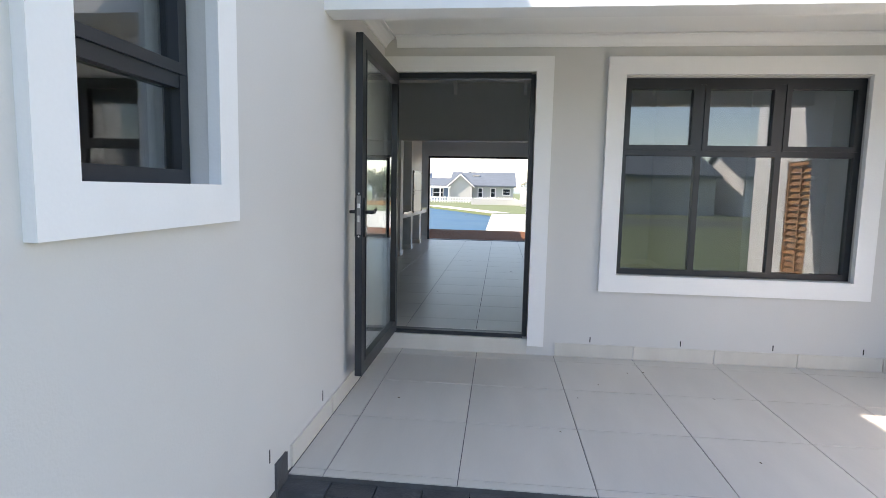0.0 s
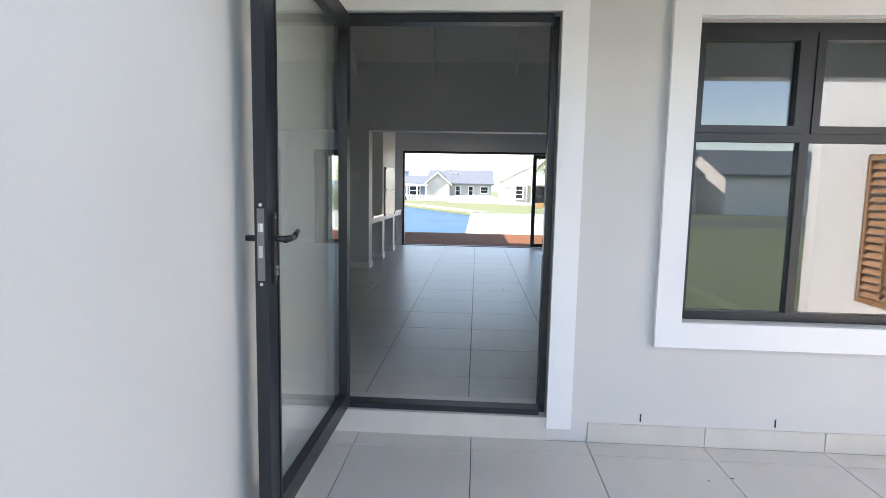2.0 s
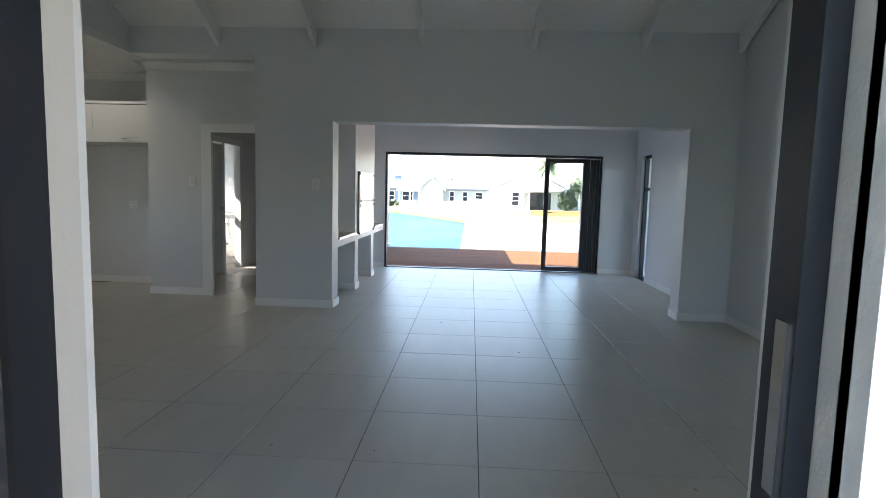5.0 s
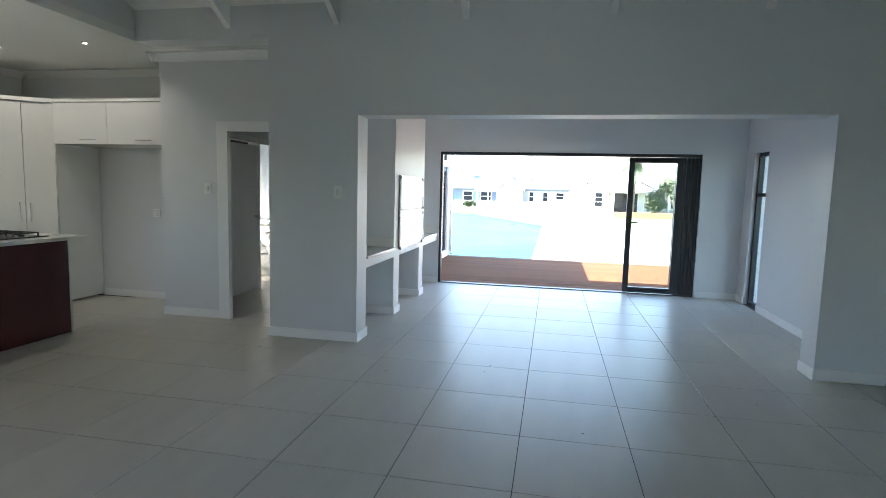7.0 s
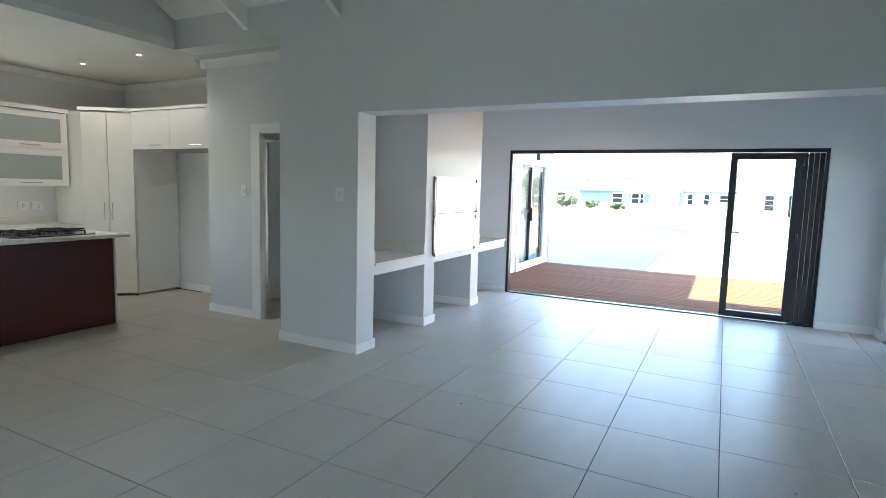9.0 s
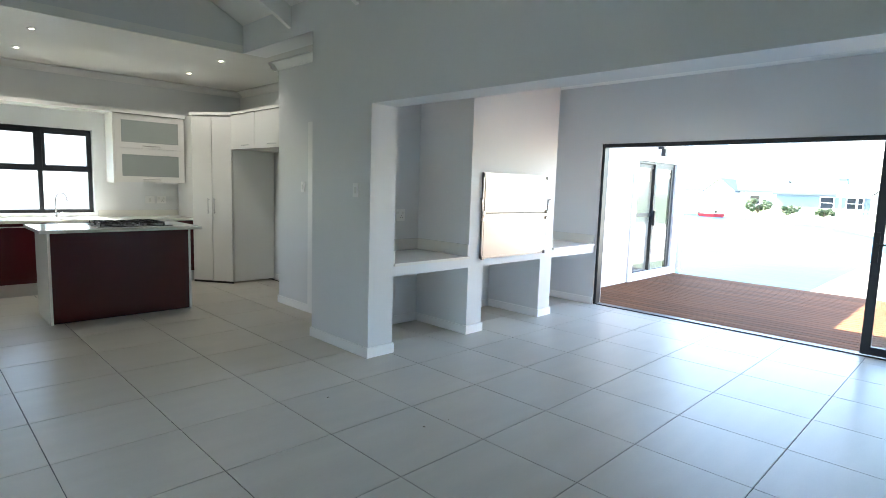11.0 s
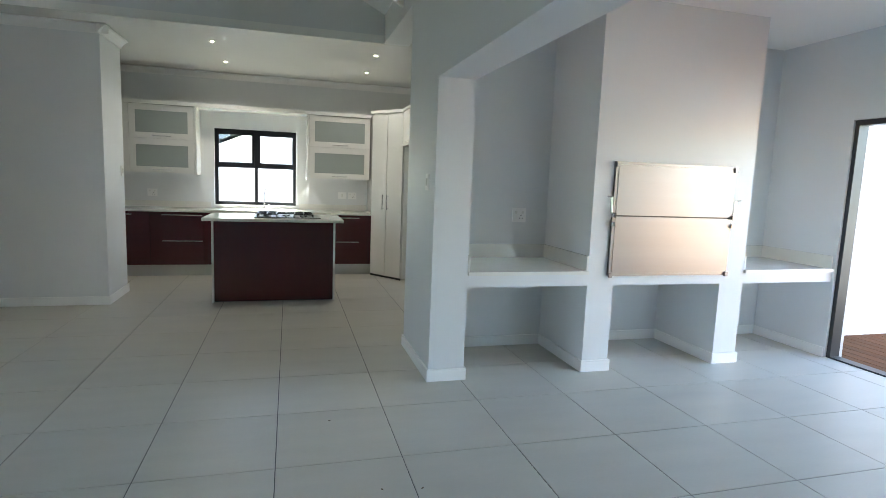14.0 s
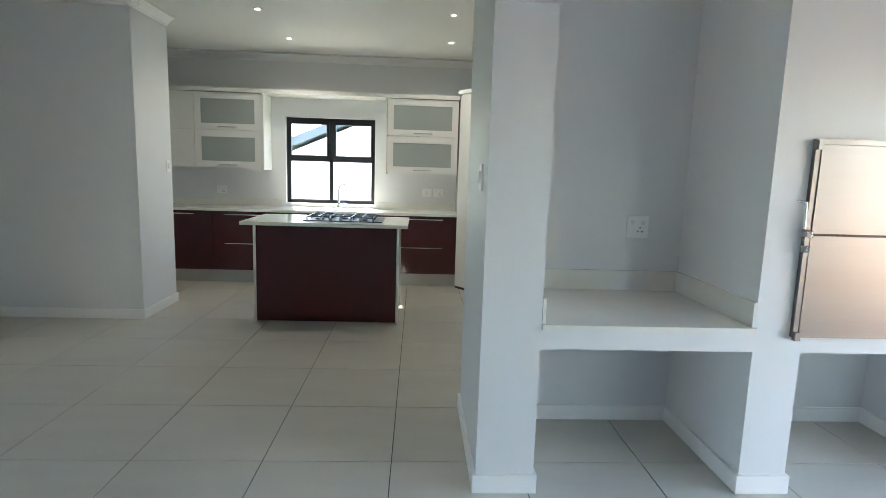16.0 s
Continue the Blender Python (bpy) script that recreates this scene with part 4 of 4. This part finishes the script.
setting("pavement_drive", M_PALE, [(XL, -19, -0.31, 0.9, 2.24, -0.302)], "pale concrete drive before the porch", "pavement")
setting("road", M_ROAD, [(-120, -26, -0.31, 120, -19, -0.30)], "grey asphalt street", "road")


def house(x0, x1, y0, y1, base, eave, ridge, wall, label, wins, along="x", gable=None, chimney=None, roof=None):
    """A one-storey house; along: the way its ridge runs; wins: (x, z, w, h) on the side towards the canal (y0)."""
    ob = thing("house", label, "house")
    boxes("wall", wall, [(x0, y0, base, x1, y1, eave)], ob)
    bm, o = bmesh.new(), 0.35
    th = 0.18
    if along == "x":
        ym = (y0 + y1) / 2
        prism(bm, [(y0 - o, eave - 0.05), (ym, ridge), (y1 + o, eave - 0.05), (y1 + o, eave + th), (ym, ridge + th), (y0 - o, eave + th)], 0, x0 - o, x1 + o)
        g = bmesh.new()
        prism(g, [(y0, eave), (ym, ridge - 0.04), (y1, eave)], 0, x0, x1)
    else:
        xm = (x0 + x1) / 2
        prism(bm, [(x0 - o, eave - 0.05), (xm, ridge), (x1 + o, eave - 0.05), (x1 + o, eave + th), (xm, ridge + th), (x0 - o, eave + th)], 1, y0 - o, y1 + o)
        g = bmesh.new()
        prism(g, [(x0, eave), (xm, ridge - 0.04), (x1, eave)], 1, y0, y1)
    part("gable_wall", g, wall, ob)
    part("roof", bm, roof or M_ROOF, ob, "sheet roof painted white for its washed-out glare" if roof else "grey sheet roof")
    for x, z, w, h in wins:
        win = boxes("window", M_HWHITE, ring_y(y0 - 0.06, y0 - 0.001, x - w / 2 - 0.1, x + w / 2 + 0.1, z - h / 2 - 0.1, z + h / 2 + 0.1, 0.11), ob)
        boxes("pane", M_DARKWIN, [(x - w / 2, y0 - 0.03, z - h / 2, x + w / 2, y0 - 0.002, z + h / 2)], win)
        boxes("bar", M_HWHITE, [(x - w / 2, y0 - 0.045, z - 0.03, x + w / 2, y0 - 0.031, z + 0.03)], win)
    if gable:
        gx, gw, gz, gy = gable
        bm = bmesh.new()
        prism(bm, [(gx - gw, base), (gx + gw, base), (gx + gw, eave), (gx, gz), (gx - gw, eave)], 1, gy, y0 + 1.5)
        part("gable_front", bm, wall, ob)
        bm = bmesh.new()
        prism(bm, [(gx - gw - o, eave - 0.2), (gx, gz + 0.02), (gx + gw + o, eave - 0.2), (gx + gw + o, eave), (gx, gz + 0.25), (gx - gw - o, eave)], 1, gy - 0.3, (y0 + y1) / 2)
        part("gable_roof", bm, M_ROOF, ob, "grey gable roof")
        bm = bmesh.new()
        prism(bm, [(gx - gw - o, eave - 0.22), (gx, gz), (gx + gw + o, eave - 0.22), (gx + gw + o, eave - 0.02), (gx, gz + 0.22), (gx - gw - o, eave - 0.02)], 1, gy - 0.36, gy - 0.301)
        part("bargeboard", bm, M_HWHITE, ob, "white bargeboard")
    if chimney:
        cx, cz = chimney
        boxes("chimney", wall, [(cx - 0.45, (y0 + y1) / 2 - 0.4, eave, cx + 0.45, (y0 + y1) / 2 + 0.4, cz), (cx - 0.52, (y0 + y1) / 2 - 0.47, cz, cx + 0.52, (y0 + y1) / 2 + 0.47, cz + 0.12)], ob)
    return ob


G = -0.31
house(-16.5, -7.4, 80, 90, G, 1.75, 2.95, M_HBLUE, "blue-grey single storey waterfront house", [(-9.0, 0.9, 1.4, 1.2), (-11.5, 0.9, 1.2, 1.2)], chimney=(-11.0, 3.7))
house(-6.9, 1.9, 79, 88, G, 1.85, 3.3, M_HGREY, "pale grey waterfront house with white gable", [(-2.8, 1.0, 0.55, 1.2), (-1.0, 1.0, 0.55, 1.2), (0.9, 1.15, 0.95, 0.8)], gable=(-5.5, 1.6, 3.35, 77), chimney=(-3.6, 3.5))
# The roof takes the wall's white, so its sun glare is in the colour.
white_house = house(2.6, 9.2, 60, 72, G, 2.15, 3.9, M_HWHITE, "white waterfront house with pitched gable", [], along="y", roof=M_HWHITE)
bay = boxes("bay_window", M_HGREY, [(3.55, 59.55, G, 5.15, 59.999, 1.95)], white_house, "grey plastered window bay", 0.02)
boxes("frame", M_HWHITE, ring_y(59.47, 59.549, 3.85, 4.75, 0.25, 1.75, 0.12), bay)
boxes("pane", M_DARKWIN, [(3.97, 59.51, 0.37, 4.63, 59.548, 1.63)], bay)
for z in (0.77, 1.2):
    boxes("bar", M_HWHITE, [(3.97, 59.48, z, 4.63, 59.509, z + 0.06)], bay)
for k in range(5):
    boxes("vent_brick", M_HGREY, [(2.75 + 0.16 * k, 59.97, 1.35, 2.85 + 0.16 * k, 59.999, 1.5)], white_house)
boxes("veranda_roof", M_HGREY, [(5.3, 57.6, 1.72, 8.9, 59.99, 1.86)], white_house, "grey veranda roof", 0.02)
for x in (5.4, 7.0, 8.7):
    boxes("veranda_post", M_HWHITE, [(x, 57.7, G, x + 0.14, 57.84, 1.72)], white_house)
boxes("veranda_door", M_DARKWIN, [(5.7, 59.94, G, 7.9, 59.999, 1.65)], white_house, "dark glazed veranda doors")
house(9.4, 13.5, 64, 73, G, 1.9, 2.7, M_HGREY, "low grey house with covered patio", [(10.5, 0.8, 1.2, 1.2), (12.3, 0.8, 1.2, 1.2)])
house(-30, -18.5, 88, 97, G, 2.0, 3.5, M_HWHITE, "white waterfront house with grey roof", [(-27, 0.9, 1.2, 1.1), (-24, 0.9, 1.2, 1.1), (-21, 0.9, 1.2, 1.1)], gable=(-25, 1.8, 3.5, 86))
house(-45, -32, 96, 106, G, 2.1, 3.7, M_HWHITE, "white house with grey roof across the canal", [(-42, 0.9, 1.4, 1.2), (-38, 0.9, 1.4, 1.2), (-35, 0.9, 1.0, 1.2)])
house(-75, -50, 118, 130, G, 2.4, 4.6, M_HWHITE, "long white house far across the canal", [(-70, 1.0, 3.0, 1.3), (-60, 1.0, 3.0, 1.3), (-54, 1.0, 1.4, 1.3)])
house(-14, -3, -44, -34, G, 2.4, 4.4, M_HGREY, "grey brick house across the street", [(-11, 1.1, 0.8, 1.4), (-8, 1.1, 0.8, 1.4)], gable=(-5, 2.4, 4.2, -36))
house(2, 16, -44, -34, G, 2.5, 4.4, M_HGREY, "dark roofed house across the street", [(6, 1.1, 1.2, 1.2)])
house(18, 34, -44, -34, G, 2.5, 4.6, M_HWHITE, "pale house across the street", [(22, 1.1, 1.2, 1.2), (28, 1.1, 1.2, 1.2)])
house(-8.0, 2.2, 92, 101, G, 2.6, 4.3, M_HWHITE, "white house with grey roof behind the cottages", [], chimney=(-6.0, 4.7))
# neighbour beyond the kitchen window
house(-27, -14.5, 6.0, 18, G, 1.75, 4.4, M_HWHITE, "white neighbouring house beside the kitchen", [], along="x")
setting("boundary_side", M_HWHITE, [(-10.2, -6, -0.31, -10.0, 19, 1.45)], "white plastered boundary wall", "wall")

# patio posts before the two houses
pergola = thing("pergola", "white timber pergola before the blue house", "pergola")
for x in (-9.8, -8.4, -7.2):
    boxes("post", M_HWHITE, [(x, 76.5, G, x + 0.16, 76.66, 1.55)], pergola)
boxes("beam", M_HWHITE, [(-10.1, 76.45, 1.55, -6.9, 76.7, 1.75)], pergola)
for k in range(8):
    boxes("rafter", M_HWHITE, [(-10.0 + k * 0.43, 76.3, 1.75, -9.92 + k * 0.43, 79.9, 1.87)], pergola)
stoep = thing("patio_roof", "white patio canopy on posts", "canopy")
boxes("canopy", M_HWHITE, [(9.2, 60.5, 1.75, 12.5, 64, 1.95)], stoep)
for x in (9.3, 10.8, 12.3):
    boxes("post", M_HWHITE, [(x, 60.6, G, x + 0.14, 60.74, 1.75)], stoep)

fence = thing("picket_fence", "white picket fence along the far lawn", "fence")
for k in range(46):
    x = -13.5 + k * 0.34
    boxes("picket", M_HWHITE, [(x, 70.0, G, x + 0.14, 70.05, 0.42 + 0.04 * (k % 2))], fence)
boxes("rail", M_HWHITE, [(-13.6, 70.05, -0.1, 2.2, 70.1, 0.0), (-13.6, 70.05, 0.25, 2.2, 70.1, 0.33)], fence)
setting("boundary_far", M_HGREY, [(-3.2, 62.0, G, 2.5, 62.3, 0.30), (2.2, 58.0, G, 5.5, 58.3, -0.02)], "low grey plastered garden wall", "wall")
setting("boundary_jetty", M_SLAT, [(4.9, 50.5, G, 11, 51.2, 0.12)], "low brown timber jetty edge", "wall")


def boat(x, y, s, hull, label, turn):
    ob = thing("boat", label, "boat")
    bm = bmesh.new()
    prof = [(-2.2, 0.75), (-2.2, -0.75), (0.6, -0.75), (1.7, -0.4), (2.3, 0), (1.7, 0.4), (0.6, 0.75)]
    lo = [bm.verts.new((px * 0.86, py * 0.7, 0)) for px, py in prof]
    hi = [bm.verts.new((px, py, 0.65 + max(0, px) * 0.06)) for px, py in prof]
    for i in range(len(prof)):
        j = (i + 1) % len(prof)
        bm.faces.new((lo[i], lo[j], hi[j], hi[i]))
    bm.faces.new(lo[::-1])
    bm.faces.new(hi)
    part("hull", bm, hull, ob, bevel=0.03)
    boxes("cabin", M_HWHITE, [(-0.7, -0.5, 0.6, 0.6, 0.5, 1.15)], ob, bevel=0.08)
    boxes("windscreen", M_DARKWIN, [(0.55, -0.45, 0.85, 0.65, 0.45, 1.2)], ob, bevel=0.01)
    boxes("outboard_motor", M_BLACK, [(-2.5, -0.18, 0.2, -2.2, 0.18, 0.95)], ob, bevel=0.05)
    ob.matrix_basis = pose(x, y, -0.56, 0, 0, turn) @ Matrix.Scale(s, 4)


boat(-19.5, 60.5, 0.6, M_HWHITE, "small white motor boat moored at the shore", 15)
boat(-15.5, 57.0, 0.5, M_REDPAINT, "small red motor boat moored at the shore", -10)
boat(-27.0, 66.0, 0.8, M_HWHITE, "white motor boat moored across the canal", 30)


def leaf_cloud(bm, centre, radius, count, size, rng):
    for _ in range(count):
        d = Vector((rng.gauss(0, 1), rng.gauss(0, 1), rng.gauss(0, 0.8))).normalized() * radius * rng.uniform(0.45, 1.05)
        p = Vector(centre) + d
        u = Vector((rng.gauss(0, 1), rng.gauss(0, 1), rng.gauss(0, 1))).normalized()
        w = u.orthogonal().normalized() * size * 0.5
        u = u * size
        bm.faces.new([bm.verts.new(q) for q in (p - u, p + w, p + u, p - w)])


def bush(x, y, h, w, seed):
    rng = random.Random(seed)
    ob = thing("bush", "dense green garden bush with uneven crown", "bush")
    bm = bmesh.new()
    for _ in range(5):
        tube(bm, (x, y, G), (x + rng.uniform(-w, w) * 0.6, y + rng.uniform(-0.4, 0.4), G + h * 0.7), 0.06, 0.02, 6)
    part("stems", bm, M_BARK, ob)
    bm = bmesh.new()
    for _ in range(14):
        leaf_cloud(bm, (x + rng.uniform(-w, w) * 0.7, y + rng.uniform(-w, w) * 0.5, G + h * rng.uniform(0.25, 0.88)), h * rng.uniform(0.14, 0.26), 150, 0.13, rng)
    part("crown", bm, M_LEAF, ob)


bush(10.7, 56.0, 3.9, 1.7, 3)
bush(9.1, 57.0, 2.3, 0.9, 4)
bush(-12.5, 68.5, 0.9, 1.2, 5)
bush(-9.5, 68.5, 0.8, 1.0, 6)
bush(-15.5, 70.0, 1.5, 1.4, 7)

palm = thing("palm_tree", "tall palm tree with drooping green fronds", "palm tree")
rng = random.Random(11)
PX, PY = 7.0, 57.0
bm = bmesh.new()
for k in range(12):
    a, b = k / 12, (k + 1) / 12
    tube(bm, (PX + 0.15 * a, PY, G + 4.7 * a), (PX + 0.15 * b, PY, G + 4.7 * b), 0.22 - 0.07 * a, 0.18 - 0.07 * a, 10)
part("trunk", bm, M_BARK, palm)
for k in range(44):
    az, el = k * 2.399, rng.uniform(-0.7, 1.2)
    bm = bmesh.new()
    top, prev = Vector((PX + 0.15, PY, G + 4.7)), None
    for i in range(11):
        s = i / 10
        r = 2.1 * s * math.cos(el * (1 - 0.3 * s))
        p = top + Vector((math.cos(az) * r, math.sin(az) * r, 1.7 * s * math.sin(el) - 0.9 * s * s))
        if prev is not None:
            side = Vector((-math.sin(az), math.cos(az), 0))
            for sg in (-1, 1):
                tip = p + side * sg * 0.62 * (1.1 - s) + Vector((math.cos(az) * 0.12, math.sin(az) * 0.12, -0.12))
                bm.faces.new([bm.verts.new(q) for q in (prev, p, tip)])
        prev = p
    part("frond", bm, M_LEAF, palm)

# distant hills
bm = bmesh.new()
for k, (x, h, w) in enumerate(((-330, 26, 130), (-180, 20, 110), (-60, 12, 120), (90, 14, 130), (230, 22, 120))):
    for seg in range(24):
        a0, a1 = seg * math.tau / 24, (seg + 1) * math.tau / 24
        bm.faces.new([bm.verts.new(p) for p in ((x, 620, h), (x + w * math.cos(a0), 620 + 60 * math.sin(a0), -1), (x + w * math.cos(a1), 620 + 60 * math.sin(a1), -1))])
tagged(part("backdrop_hills", bm, M_HILL), "low hills behind the houses, haze put into their colour", "hills", kind="structure")

# ---- pieces: deck boards, pavers, floor tiles ----
pitch = 0.118
me = None
k = 0
y = DECK0
while y < DECK1 - 0.05:
    if me is None:
        bm = bmesh.new()
        box(bm, DX0, 0, -0.048, DX1, pitch - 0.008, -0.02)
        me = mesh("deck_board", bm, M_DECK)
    b = new("deck_board", me)
    b.parent = deck
    b.location.y = y
    y += pitch

pavers = thing("step_pavers", "row of charcoal clay pavers edging the porch step", "step", kind="structure")
bm = bmesh.new()
box(bm, 0.003, 2.25, -0.30, 0.205, 2.358, -0.148)
me = mesh("paver", bm, M_PAVER)
for k in range(29):
    p = new("paver", me)
    p.parent = pavers
    p.location = (XL + 0.012 + 0.209 * k, 0, -0.003 * (k % 3))
bm = bmesh.new()
box(bm, 0.003, 2.14, -0.30, 0.205, 2.247, -0.285)
me = mesh("low_paver", bm, M_PAVER)
for k in range(29):
    p = new("low_paver", me)
    p.parent = pavers
    p.location = (XL + 0.012 + 0.209 * k + 0.1, 0, 0)


def tile_mesh(x0, y0, x1, y1, material):
    """A thin tile with eased edges, its own origin at its corner."""
    bm = bmesh.new()
    e, g, z0, z1 = 0.0015, 0.0022, -0.012, 0.0
    lo = [bm.verts.new(p) for p in ((x0 + g, y0 + g, z1 - e), (x1 - g, y0 + g, z1 - e), (x1 - g, y1 - g, z1 - e), (x0 + g, y1 - g, z1 - e))]
    hi = [bm.verts.new(p) for p in ((x0 + g + e, y0 + g + e, z1), (x1 - g - e, y0 + g + e, z1), (x1 - g - e, y1 - g - e, z1), (x0 + g + e, y1 - g - e, z1))]
    bo = [bm.verts.new((v.co.x, v.co.y, z0)) for v in lo]
    bm.faces.new(hi)
    for i in range(4):
        j = (i + 1) % 4
        bm.faces.new((lo[i], lo[j], hi[j], hi[i]))
        bm.faces.new((bo[i], bo[j], lo[j], lo[i]))
    return mesh("tile", bm, material)


def tiles(parent, areas, px, py, ox, oy, z, material):
    """Tiles on a grid, cut to the areas (x0, y0, x1, y1)."""
    whole = tile_mesh(0, 0, px, py, material)
    for ax0, ay0, ax1, ay1 in areas:
        for i in range(math.floor((ax0 - ox) / px), math.ceil((ax1 - ox) / px)):
            for j in range(math.floor((ay0 - oy) / py), math.ceil((ay1 - oy) / py)):
                x, y = ox + i * px, oy + j * py
                a, b, c, d = max(ax0 - x, 0), max(ay0 - y, 0), min(ax1 - x, px), min(ay1 - y, py)
                if c - a < 0.02 or d - b < 0.02:
                    continue
                cut = a > 0 or b > 0 or c < px or d < py
                t = new("tile", tile_mesh(a, b, c, d, material) if cut else whole)
                t.parent = parent
                t.location = (x, y, z)


floor = setting("floor", M_GROUT, [(KX, YF1, -0.3, 3.6, YS + 0.1, -0.0035), (-0.86, YF1 - 0.04, -0.02, 0.31, YF1, -0.0035)], "pale cream porcelain tiled floor with dark joints", "floor")
tiles(floor, [(KX, YF1 + 0.022, XR, 9.925), (-2.558, 9.925, 2.58, YS + 0.02), (KX, 9.925, -5.006, 10.8), (-5.006, 9.925, -2.558, YS)], 0.612, 0.612, -0.11, 9.313 - 0.612 * 20, 0.0, M_TILE)
porch = bpy.data.objects["floor_porch_slab"]
tiles(porch, [(XL + 0.012, 2.362, 5.2, YF0 - 0.012)], 0.616, 0.62, -0.09, 2.42, PORCH, M_PTILE)
bm = bmesh.new()
box(bm, 0.002, YF0 - 0.011, 0, 0.612, YF0 + 0.002, 0.105)
me = mesh("skirting_tile", bm, M_PTILE)
for k in range(8):
    t = new("skirting_tile", me)
    t.parent = porch
    t.location = (0.532 + 0.616 * (k - 0), 0, PORCH)
bm = bmesh.new()
box(bm, XL - 0.002, 0.002, 0, XL + 0.011, 0.612, 0.105)
me = mesh("side_skirting_tile", bm, M_PTILE)
for k in range(3):
    t = new("side_skirting_tile", me)
    t.parent = porch
    t.location = (0, 2.42 + 0.62 * k, PORCH)
